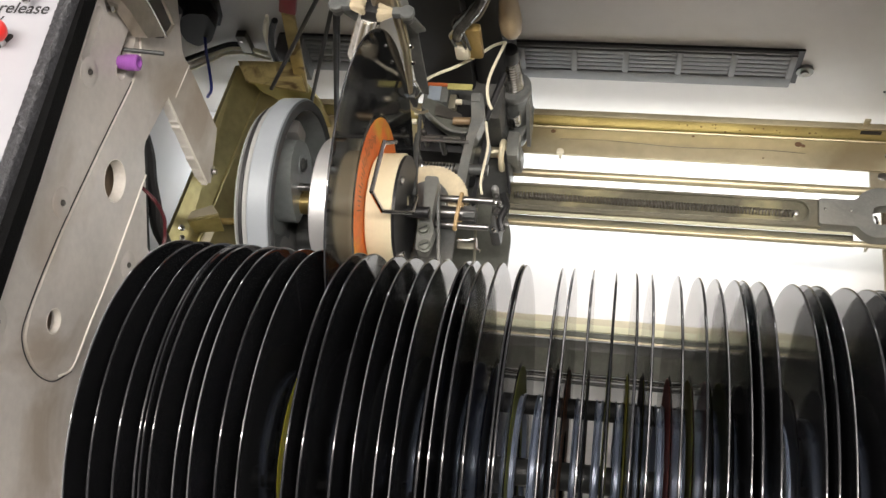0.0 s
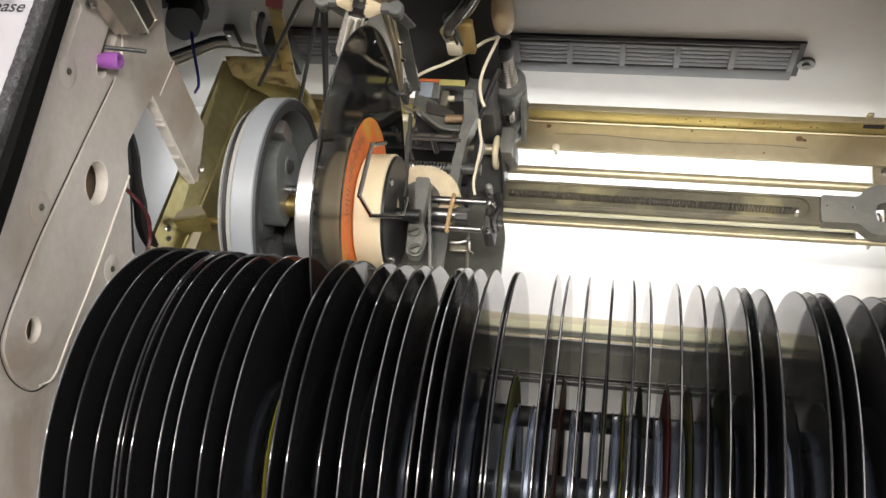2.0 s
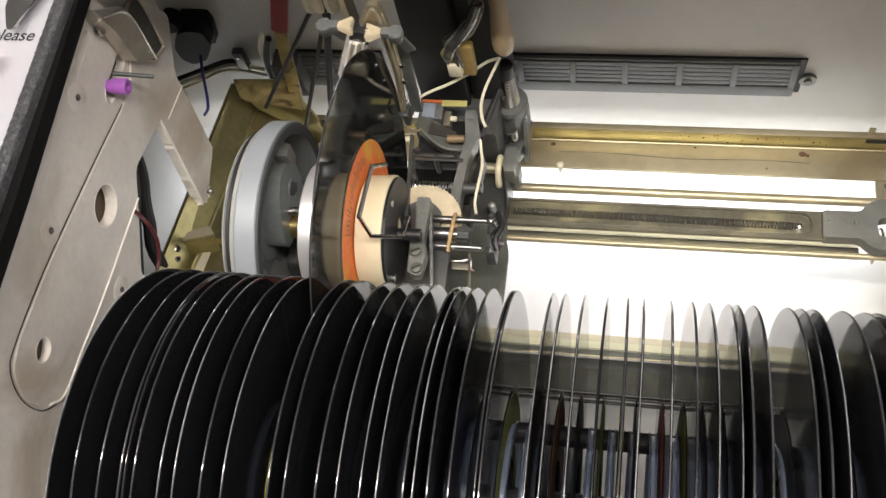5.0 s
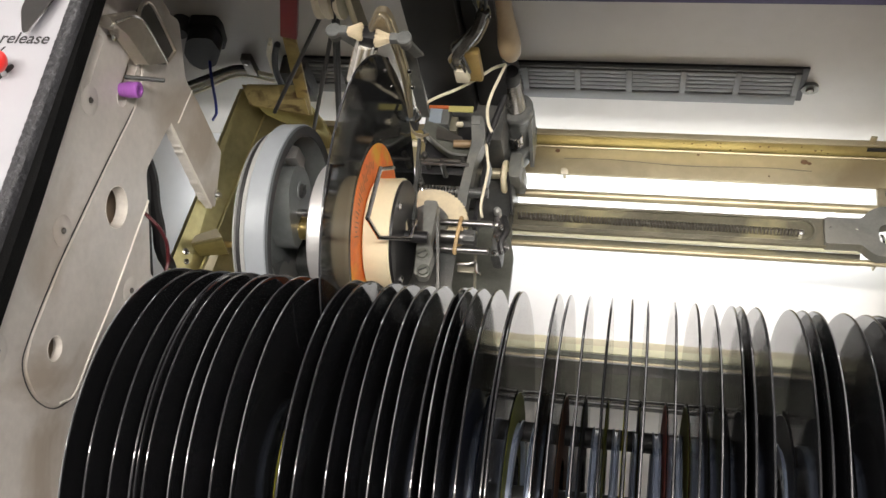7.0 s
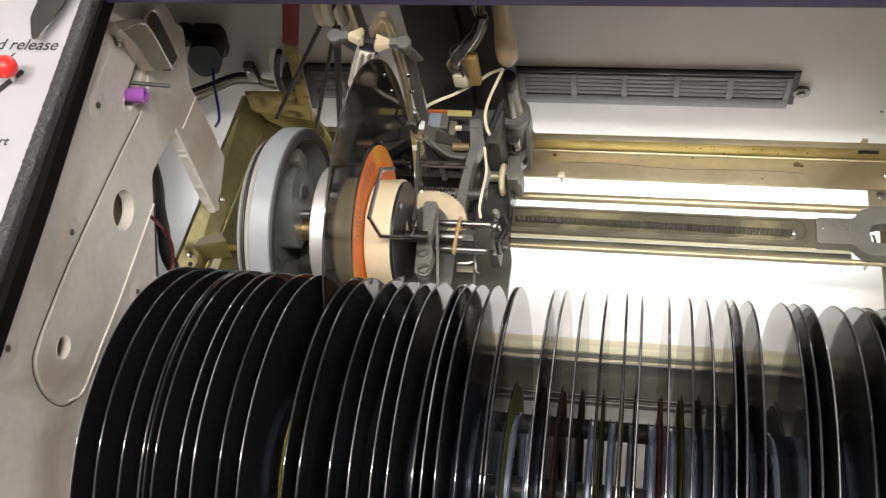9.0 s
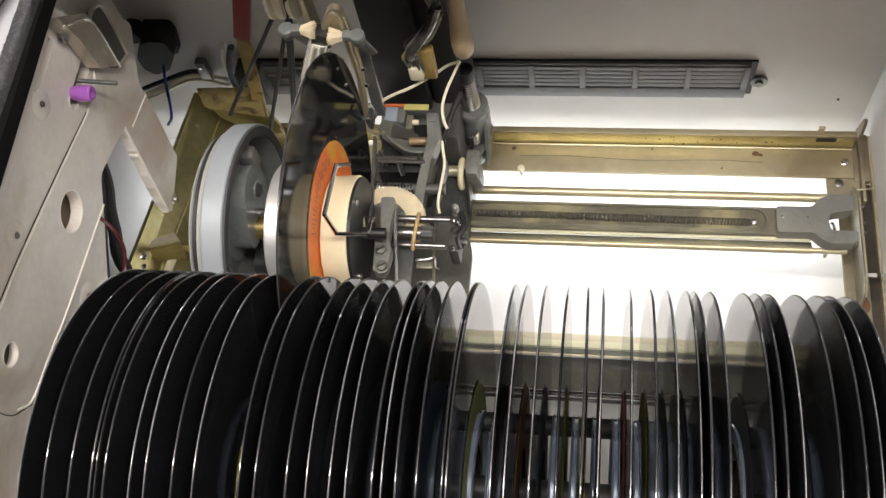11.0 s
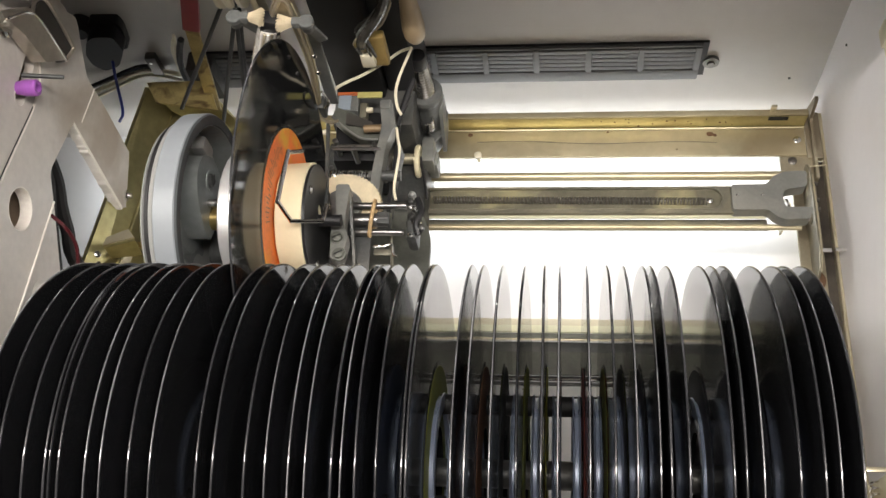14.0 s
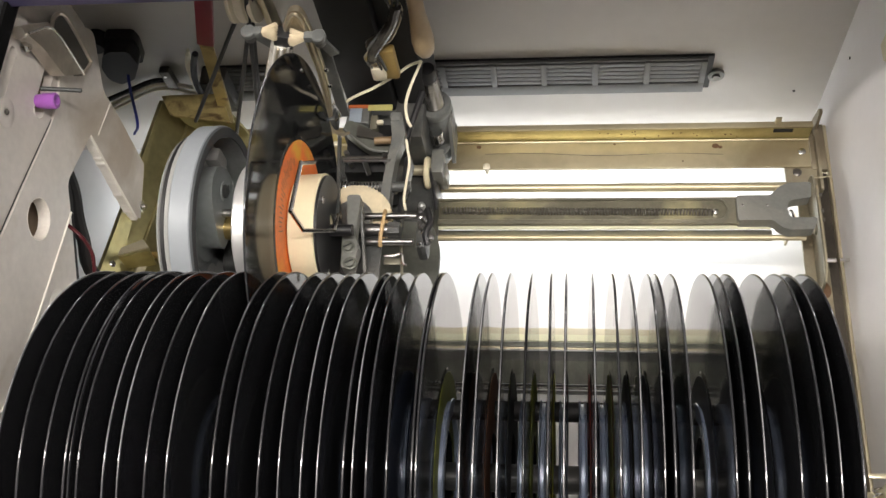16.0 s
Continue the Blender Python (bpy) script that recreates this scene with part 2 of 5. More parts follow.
GREASY = material("greasy_bar_floor", (0.17, 0.16, 0.115), 0.25, 0.3, 0.3, 40, 0.3, 400, (0.42, 0.38, 0.22), 0.8, stain_at=(0.52, 0.64))
YELLOWSTRIP = material("yellow_strip_paint", (0.60, 0.55, 0.20), 0.35, 0.3, 0.15, 60)
GRIMYZINC = material("grimy_zinc_plate", (0.36, 0.32, 0.23), 0.42, 0.5, 0.2, 40, 0.1, 300, (0.16, 0.12, 0.075), 0.7, stain_at=(0.48, 0.68))
RAILTAN = material("tan_zinc_plate", (0.50, 0.44, 0.29), 0.38, 0.55, 0.16, 20, 0.06, 300, (0.27, 0.21, 0.12), 0.65, stain_at=(0.48, 0.68))
PANEL = material("white_control_panel", (0.42, 0.42, 0.445), 0.35, 0, 0.02, 20, 0.03, 300)
INK = material("black_ink", (0.03, 0.03, 0.03), 0.5, 0, 0.1, 60)
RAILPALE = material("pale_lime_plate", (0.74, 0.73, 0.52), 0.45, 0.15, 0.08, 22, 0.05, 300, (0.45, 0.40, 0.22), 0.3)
GROOVEBROWN = material("dark_groove_brown", (0.045, 0.036, 0.026), 0.7, 0.1, 0.4, 60, 0.4, 500)
RUST = material("rust", (0.13, 0.07, 0.035), 0.8, 0, 0.3, 60, 0.4, 500)
ORANGE = material("orange_paper_label", (0.76, 0.17, 0.02), 0.45, 0, 0.25, 50, stain=(0.72, 0.42, 0.02), stain_amount=0.9, stain_at=(0.54, 0.66))
VINYL = vinyl("record_vinyl", (0.0105, 0.0108, 0.0118), 0.09, (0.040, 0.040, 0.044), 0.9945)
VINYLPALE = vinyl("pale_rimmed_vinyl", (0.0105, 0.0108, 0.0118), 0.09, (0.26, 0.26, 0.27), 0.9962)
LABELS = [material("label_" + n, c, 0.5, 0, 0.06, 60) for n, c in (
    ("yellow", (0.55, 0.50, 0.04)), ("olive", (0.20, 0.22, 0.03)), ("red", (0.30, 0.05, 0.03)), ("blue", (0.10, 0.16, 0.34)),
    ("black", (0.02, 0.02, 0.022)), ("orange", (0.26, 0.11, 0.05)), ("silver", (0.35, 0.36, 0.38)))]


# ---- mesh helpers ----
BASE = {}


def thing(name, at, label, category, group="", kind=""):
    ob = new(name)
    ob.location = at
    ob.empty_display_size = 0.01
    BASE[ob.name] = Vector(at)
    return tagged(ob, label, category, group, kind)


def link(name, bm, mat, smooth=True):
    bmesh.ops.recalc_face_normals(bm, faces=bm.faces)
    me = bpy.data.meshes.new(name)
    bm.to_mesh(me)
    bm.free()
    me.materials.append(mat)
    if smooth:
        me.shade_smooth()
        me.set_sharp_from_angle(angle=radians(35))
    return new(name, me)


def part(name, bm, mat, parent, label="", smooth=True):
    """One mesh, given in world places, under a thing or under a part of it."""
    ob = link(name, bm, mat, smooth)
    root = parent
    while root.parent:
        root = root.parent
    ob.data.transform(Matrix.Translation(-root.location))
    ob.parent = parent
    return tagged(ob, label)


def solid(name, bm, mat, label, category, kind="", group="", smooth=True):
    """A thing of one mesh."""
    return tagged(link(name, bm, mat, smooth), label, category, group, kind)


def box(lo, hi, bevel=0.0, bm=None, seg=2):
    bm = bm or bmesh.new()
    c = [(a + b) / 2 for a, b in zip(lo, hi)]
    s = [abs(b - a) for a, b in zip(lo, hi)]
    r = bmesh.ops.create_cube(bm, size=1, matrix=Matrix.Translation(c) @ Matrix.Diagonal((*s, 1)))
    if bevel:
        edges = list({e for v in r["verts"] for e in v.link_edges})
        bmesh.ops.bevel(bm, geom=edges, offset=bevel, segments=seg, profile=0.6, affect="EDGES")
    return bm


def obox(a, b, wide, thick, up=(0, 0, 1), bevel=0.0, bm=None):
    """A bar from a to b, wide across `up`, thick along it."""
    bm = bm or bmesh.new()
    a, b = Vector(a), Vector(b)
    d = (b - a).normalized()
    s = d.cross(Vector(up)).normalized()
    u = s.cross(d)
    m = Matrix((s, d, u)).transposed().to_4x4()
    m.translation = (a + b) / 2
    r = bmesh.ops.create_cube(bm, size=1, matrix=m @ Matrix.Diagonal((wide, (b - a).length, thick, 1)))
    if bevel:
        edges = list({e for v in r["verts"] for e in v.link_edges})
        bmesh.ops.bevel(bm, geom=edges, offset=bevel, segments=2, profile=0.6, affect="EDGES")
    return bm


def lathe(profile, at, axis="x", seg=48, bm=None, closed=True):
    """Turns a profile of (along, radius) round an axis through `at`."""
    bm = bm or bmesh.new()
    rings = []
    for along, r in profile:
        ring = []
        for k in range(seg):
            a = 2 * math.pi * k / seg
            c, s = r * math.cos(a), r * math.sin(a)
            p = {"x": (along, c, s), "y": (c, along, s), "z": (c, s, along)}[axis]
            ring.append(bm.verts.new(Vector(at) + Vector(p)))
        rings.append(ring)
    pairs = list(zip(rings, rings[1:])) + ([(rings[-1], rings[0])] if closed else [])
    for p, q in pairs:
        for k in range(seg):
            bm.faces.new((p[k], p[(k + 1) % seg], q[(k + 1) % seg], q[k]))
    if not closed:
        bm.faces.new(rings[0])
        bm.faces.new(rings[-1])
    return bm


def rod(a, b, r, seg=16, bm=None, r2=None, round_end=0.0):
    bm = bm or bmesh.new()
    a, b = Vector(a), Vector(b)
    d = b - a
    m = d.to_track_quat("Z", "Y").to_matrix().to_4x4()
    m.translation = a
    r2 = r if r2 is None else r2
    n = d.length
    e = min(round_end, n / 3)
    prof = [(0, r), (n, r2)] if not e else [(0, r - e), (e, r), (n - e, r2), (n, r2 - e)]
    tmp = [[bm.verts.new(m @ Vector((q * math.cos(2 * math.pi * k / seg), q * math.sin(2 * math.pi * k / seg), z))) for k in range(seg)] for z, q in prof]
    for p, q in zip(tmp, tmp[1:]):
        for k in range(seg):
            bm.faces.new((p[k], p[(k + 1) % seg], q[(k + 1) % seg], q[k]))
    bm.faces.new(tmp[0])
    bm.faces.new(tmp[-1])
    return bm


def spline(points, steps=6):
    """A smooth line through the points."""
    p = [Vector(q) for q in points]
    p = [2 * p[0] - p[1]] + p + [2 * p[-1] - p[-2]]
    out = []
    for i in range(1, len(p) - 2):
        for k in range(steps):
            t = k / steps
            a, b, c, d = p[i - 1], p[i], p[i + 1], p[i + 2]
            out.append(0.5 * ((2 * b) + (c - a) * t + (2 * a - 5 * b + 4 * c - d) * t * t + (3 * b - a - 3 * c + d) * t ** 3))
    return out + [p[-2]]


def tube(points, r, seg=8, smooth=6, bm=None):
    """A round cord or wire along the points."""
    bm = bm or bmesh.new()
    line = spline(points, smooth) if smooth else [Vector(q) for q in points]
    side = None
    rings = []
    for i, q in enumerate(line):
        d = (line[min(i + 1, len(line) - 1)] - line[max(i - 1, 0)]).normalized()
        if side is None:
            side = d.orthogonal().normalized()
        side = (side - d * side.dot(d)).normalized()
        up = d.cross(side)
        rings.append([bm.verts.new(q + r * (side * math.cos(2 * math.pi * k / seg) + up * math.sin(2 * math.pi * k / seg))) for k in range(seg)])
    for p, q in zip(rings, rings[1:]):
        for k in range(seg):
            bm.faces.new((p[k], p[(k + 1) % seg], q[(k + 1) % seg], q[k]))
    bm.faces.new(rings[0])
    bm.faces.new(rings[-1])
    return bm


def coil(a, b, r, turns, wire, r2=None, seg=6):
    a, b = Vector(a), Vector(b)
    m = (b - a).to_track_quat("Z", "Y").to_matrix()
    r2 = r if r2 is None else r2
    n = int(turns * 14)
    pts = []
    for k in range(n + 1):
        f, w = k / n, 2 * math.pi * turns * k / n
        q = r + (r2 - r) * f
        pts.append(a + m @ Vector((q * math.cos(w), q * math.sin(w), (b - a).length * f)))
    return tube(pts, wire, seg, 0)


def sheet(outline, x0, x1, holes=(), axis="x", bevel=0.0):
    """A plate: an outline in (y, z) with holes, between x0 and x1. axis y: outline in (x, z); axis z: in (x, y)."""
    bm = bmesh.new()
    loops = [outline, *holes]

    def place(u, v, w):
        return {"x": (w, u, v), "y": (u, w, v), "z": (u, v, w)}[axis]
    flat, edges, allv = [], [], []
    for lp in loops:
        vs = [bm.verts.new(place(u, v, x0)) for u, v in lp]
        allv.append(vs)
        edges += [bm.edges.new((vs[k], vs[(k + 1) % len(vs)])) for k in range(len(vs))]
    r = bmesh.ops.triangle_fill(bm, use_beauty=True, edges=edges)
    faces = [f for f in r["geom"] if isinstance(f, bmesh.types.BMFace)]
    ex = bmesh.ops.extrude_face_region(bm, geom=faces)
    mv = [v for v in ex["geom"] if isinstance(v, bmesh.types.BMVert)]
    bmesh.ops.translate(bm, verts=mv, vec=Vector(place(0, 0, x1)) - Vector(place(0, 0, x0)))
    return bm


def ring_outline(cu, cv, ru, rv=None, seg=28, tilt=0.0):
    rv = ru if rv is None else rv
    ct, st = math.cos(radians(tilt)), math.sin(radians(tilt))
    out = []
    for k in range(seg):
        a = 2 * math.pi * k / seg
        u, v = ru * math.cos(a), rv * math.sin(a)
        out.append((cu + u * ct - v * st, cv + u * st + v * ct))
    return out


def slot_outline(u0, v0, u1, v1, r, seg=8):
    a = math.atan2(v1 - v0, u1 - u0)
    out = []
    for (u, v), s in (((u1, v1), -0.5), ((u0, v0), 0.5)):
        for k in range(seg + 1):
            w = a + math.pi * (s + k / seg)
            out.append((u + r * math.cos(w), v + r * math.sin(w)))
    return out


def rounded(points, r, seg=5):
    """The outline with rounded corners."""
    out = []
    n = len(points)
    for i, p in enumerate(points):
        p, a, b = Vector(p), Vector(points[i - 1]), Vector(points[(i + 1) % n])
        d1, d2 = (a - p), (b - p)
        q = min(r, d1.length * 0.45, d2.length * 0.45)
        s, e = p + d1.normalized() * q, p + d2.normalized() * q
        for k in range(seg + 1):
            t = k / seg
            out.append(tuple((1 - t) ** 2 * s + 2 * t * (1 - t) * p + t * t * e))
    return out


def screw(at, toward, r, mat, parent, name="screw", tall=0.0012, slot=True):
    """A domed slotted screw head."""
    at, d = Vector(at), Vector(toward).normalized()
    m = d.to_track_quat("Z", "Y").to_matrix().to_4x4()
    m.translation = at
    bm = lathe([(0, 0.0001), (0, r), (tall * 0.5, r), (tall, r * 0.6), (tall, 0.0001)], (0, 0, 0), "z", 16)
    if slot:
        box((-r * 0.9, -r * 0.12, tall * 0.9), (r * 0.9, r * 0.12, tall * 1.06), 0, bm)
    bm.transform(m)
    return part(name, bm, mat, parent)


# ---- the room round the jukebox ----
def room_shell():
    lo, hi, t = (-1.5, -1.4, -0.75), (1.3, 1.4, 1.75), 0.1
    solid("room_floor", box((lo[0], lo[1], lo[2] - t), (hi[0], hi[1], lo[2])), ROOMWALL, "grey floor of the room around the jukebox", "floor", "structure")
    solid("ceiling", box((lo[0], lo[1], hi[2]), (hi[0], hi[1], hi[2] + t)), ROOM, "pale ceiling of the room", "ceiling", "structure")
    for n, a, b in (("wall_north", (lo[0], hi[1], lo[2]), (hi[0], hi[1] + t, hi[2])), ("wall_south", (lo[0], lo[1] - t, lo[2]), (hi[0], lo[1], hi[2])),
                    ("wall_west", (lo[0] - t, lo[1], lo[2]), (lo[0], hi[1], hi[2])), ("wall_east", (hi[0], lo[1], lo[2]), (hi[0] + t, hi[1], hi[2]))):
        solid(n, box(a, b), ROOMWALL, "grey painted wall of the room", "wall", "structure")
    lamp = thing("ceiling_lamp", (-0.04, -0.19, 1.75), "white fluorescent batten lamp hanging from the ceiling", "lamp")
    part("housing", box((-0.94, -0.25, 1.49), (0.86, -0.13, 1.595), 0.008), PANEL, lamp)
    for x in (-0.74, 0.66):
        part("hanger", rod((x, -0.19, 1.59), (x, -0.19, 1.75), 0.008, 10), PANEL, lamp)


room_shell()


# ---- the cabinet ----
def cabinet():
    solid("cabinet_base", box((-0.48, -0.32, -0.75), (0.215, 0.345, -0.02), 0.006), WOODDARK, "dark wooden lower body of the jukebox cabinet", "cabinet", "structure")
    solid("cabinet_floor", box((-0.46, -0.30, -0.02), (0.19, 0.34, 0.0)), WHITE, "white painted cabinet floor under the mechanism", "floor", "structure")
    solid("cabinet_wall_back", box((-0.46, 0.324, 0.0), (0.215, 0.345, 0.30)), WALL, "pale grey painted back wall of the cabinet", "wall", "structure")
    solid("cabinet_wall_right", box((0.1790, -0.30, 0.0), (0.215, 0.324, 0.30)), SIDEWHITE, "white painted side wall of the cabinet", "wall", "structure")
    solid("cabinet_wall_left", box((-0.48, -0.30, 0.0), (-0.46, 0.345, 0.30)), WALL, "grey painted far side wall of the cabinet", "wall", "structure")
    solid("cabinet_wall_front", box((-0.46, -0.32, 0.0), (0.215, -0.30, 0.30)), WALL, "grey painted front wall of the cabinet", "wall", "structure")
    # the ledge over the back wall, under the lid
    led = thing("lid_ledge", (0, 0.23, 0.30), "dark bluish ledge over the back wall with a tiled trim", "ledge", kind="structure")
    part("board", box((-0.46, 0.2190, 0.3058), (0.215, 0.345, 0.318), 0.001), BLACK, led)
    part("edge_strip", box((-0.46, 0.2165, 0.3060), (0.215, 0.2192, 0.3165), 0.0006), material("violet_edge", (0.05, 0.045, 0.09), 0.3, 0, 0.3, 40), led, "violet edge strip")
    d = thing("display_strip", (-0.10, 0.340, 0.318), "lit display strip standing on the back ledge", "lamp")
    part("strip_body", box((-0.39, 0.3335, 0.318), (0.19, 0.3450, 0.356), 0.001), PANEL, d)
    # control panel beside the rack
    p = thing("control_panel", (-0.36, 0.1, 0.30), "white control panel with printed words and controls", "panel")
    part("plate", box((-0.48, -0.30, 0.300), (-0.2885, 0.345, 0.3125), 0.0008), PANEL, p)
    g = thing("foam_gasket", (-0.284, 0.05, 0.301), "dark grey foam gasket strip along the panel's edge", "gasket", kind="structure")
    bm = bmesh.new()
    nx, ny = 12, 620
    rows = []
    for j in range(ny + 1):
        y = -0.30 + 0.60 * j / ny
        row = []
        for i in range(nx + 1):
            f = i / nx
            x = -0.2885 + 0.0080 * f
            z = 0.3125 + 0.0035 * (1 - (2 * f - 1) ** 6) if 0 < i < nx else 0.3090
            k = noise.noise(Vector((x * 760, y * 600, 3.1))) + 0.6 * noise.noise(Vector((x * 1500, y * 1300, 7.7)))
            row.append(bm.verts.new((x, y, z + (0.0006 * k if 0 < i < nx else 0))))
        rows.append(row)
    for p0, p1 in zip(rows, rows[1:]):
        for i in range(nx):
            bm.faces.new((p0[i], p0[i + 1], p1[i + 1], p1[i]))
    part("foam_top", bm, FOAM, g)
    part("felt_face", sheet([(-0.2865, -0.30), (-0.2735, -0.30), (-0.2756, 0.10), (-0.2778, 0.18), (-0.2790, 0.23), (-0.2815, 0.30), (-0.2865, 0.30)], 0.3008, 0.3102, (), "z"), FELT, g)


cabinet()


def vent(x0, x1, z0, z1, name, label, uprights):
    """A slatted plastic grille set into a cut-out of the wall, with a dark gap at one end."""
    v = thing(name, ((x0 + x1) / 2, 0.322, z0), label, "vent")
    part("backing", box((x0 - 0.001, 0.3222, z0 + 0.001), (x1 + 0.0042, 0.3239, z1 + 0.0006)), VENTDARK, v)
    part("lower_rim", box((x0, 0.3188, z0), (x1, 0.3238, z0 + 0.0115), 0.0012), VENT, v)
    part("upper_rim", box((x0, 0.3200, z1 - 0.0016), (x1, 0.3238, z1), 0.0005), VENT, v)
    for c in uprights:
        part("upright", box((c - 0.0021, 0.3186, z0 + 0.0110), (c + 0.0021, 0.3237, z1 - 0.0012), 0.0006), VENT, v)
    n = 5
    for i in range(n):
        z = z0 + 0.0122 + i * (z1 - z0 - 0.0142) / n
        part("slat", box((x0 + 0.001, 0.3194, z), (x1 - 0.001, 0.3226, z + 0.0040), 0.0005), VENT, v)
    return v


vent(-0.0940, 0.0935, 0.0752, 0.1124, "air_vent", "grey plastic air vent with slats on the back wall", (-0.0890, -0.0530, -0.0178, 0.0180, 0.0535, 0.0912))
vent(-0.2620, -0.1900, 0.0740, 0.1115, "air_vent", "grey plastic air vent behind the drive cords", (-0.2250,))


# ---- rails and frame ----
def rear_rail():
    r = thing("rear_rail", (0.0, 0.28, 0.06), "yellow zinc-plated steel rear rail, spotted with rust", "rail")
    part("flange", box((-0.30, 0.2648, 0.0600), (0.1655, 0.2875, 0.0622), 0.0006), RAILTAN, r)
    part("upright_web", box((-0.30, 0.2876, 0.0600), (0.1655, 0.2890, 0.0764), 0.0003), BRASS, r)
    part("lip", box((-0.30, 0.2868, 0.0766), (0.1655, 0.2914, 0.0782), 0.0005), RAILTAN, r)
    part("bead", rod((-0.30, 0.2866, 0.0626), (0.1655, 0.2866, 0.0626), 0.0009, 8), RAILTAN, r)
    part("slot_hole", box((0.1400, 0.2870, 0.0712), (0.1530, 0.2877, 0.0748)), VENTDARK, r)
    rnd = random.Random(3)
    for i in range(16):
        x = 0.02 + 0.11 * rnd.random()
        f = 0.15 + 0.7 * rnd.random()
        q = Vector((x, 0.2877, 0.0630 + f * 0.0125))
        part("rust_spot", rod(q, q + Vector((0, -0.0004, 0)), 0.0003 + 0.0005 * rnd.random(), 8), RUST, r)
    part("scratch", tube([(-0.060 + 0.0098 * i, 0.2772 + 0.0009 * math.sin(i * 0.55) - 0.00012 * i, 0.0622) for i in range(18)], 0.00030, 5, 3), BAR, r, "long dark scratch along the flange")
    for x, y, q in ((0.1020, 0.2822, 0.0024), (0.1052, 0.2812, 0.0015), (-0.0650, 0.2832, 0.0018), (0.0320, 0.2845, 0.0009), (0.0790, 0.2700, 0.0007)):
        part("rust_blot", sheet(ring_outline(x, y, q, q * 0.8, 12), 0.0618, 0.0624, (), "z"), RUST, r)
    screw((0.1600, 0.2768, 0.0622), (0, 0, 1), 0.0026, STEEL, r)
    b = part("peg", lathe([(0.060, 0.0001), (0.060, 0.0013), (0.067, 0.0013), (0.067, 0.0026), (0.0688, 0.0026), (0.0694, 0.0016), (0.0694, 0.0001)], (-0.0584, 0.2632, 0), "z", 16), IVORY, r)
    part("peg_end", box((0.1400, 0.2890, 0.0770), (0.1440, 0.2906, 0.0850), 0.0005), BRASSPALE, r)


rear_rail()


def slotted_bar():
    """The carriage's guide with its long slot and return spring."""
    z = 0.100
    b = thing("guide_bar", (0.0, 0.21, z), "grey slotted guide bar with a long return spring", "guide bar")
    hole = slot_outline(-0.085, 0.2112, 0.0930, 0.2112, 0.0076, 12)
    part("slotted_strip", sheet(rounded([(-0.10, 0.2010), (0.1075, 0.2010), (0.1075, 0.2200), (-0.10, 0.2200)], 0.001), z - 0.0030, z, [hole], "z"), BAR, b)
    part("slot_floor", box((-0.094, 0.2030, z - 0.0052), (0.1020, 0.2195, z - 0.0032)), GREASY, b, "greasy yellowed slot floor")
    part("slot_rim", tube([(*p, z - 0.0002) for p in hole + hole[:1]], 0.0006, 6, 0), BAR, b)
    part("return_spring", coil((-0.083, 0.2110, z - 0.0006), (0.0915, 0.2095, z - 0.0006), 0.0021, 88, 0.00038, seg=5), DARKSTEEL, b)
    part("spring_peg", lathe([(z - 0.003, 0.0001), (z - 0.003, 0.0018), (z + 0.0005, 0.0018), (z + 0.001, 0.0001)], (0.0925, 0.2095, 0), "z", 14), STEEL, b)
    fork = [(0.1055, 0.2010), (0.1270, 0.2012), (0.1310, 0.1968), (0.1360, 0.1942), (0.1515, 0.1948), (0.1540, 0.2030), (0.1375, 0.2030), (0.1362, 0.2085),
            (0.1372, 0.2140), (0.1400, 0.2155), (0.1515, 0.2172), (0.1525, 0.2285), (0.1380, 0.2280), (0.1315, 0.2245), (0.1270, 0.2190), (0.1055, 0.2190)]
    f = part("fork", sheet(rounded(fork, 0.0022, 4), z - 0.0055, z + 0.0042, (), "z"), FORK, b, "grey cast fork end")
    for x in (0.1090, 0.1240):
        part("rivet", lathe([(z + 0.0040, 0.0001), (z + 0.0040, 0.0011), (z + 0.0048, 0.0008), (z + 0.0050, 0.0001)], (x, 0.2113, 0), "z", 10), STEEL, f)


slotted_bar()


def guide_rods():
    for y, z, r, end, mat, look_of in ((0.2308, 0.094, 0.0029, 0.1475, RAILTAN, "tan"), (0.2030, 0.093, 0.0026, 0.1275, RAILPALE, "pale yellow"), (0.1958, 0.090, 0.0019, 0.1490, RAILTAN, "tan")):
        solid("guide_rod", rod((-0.13, y, z), (end, y, z), r, 14), mat, "thin %s zinc-plated guide rod beside the slotted bar" % look_of, "rod", group="guide rods")
    solid("guide_strip", box((-0.13, 0.1968, 0.0825), (0.1300, 0.2045, 0.0840), 0.0004), BAR, "dark flat strip below the guide rods", "strip")


guide_rods()


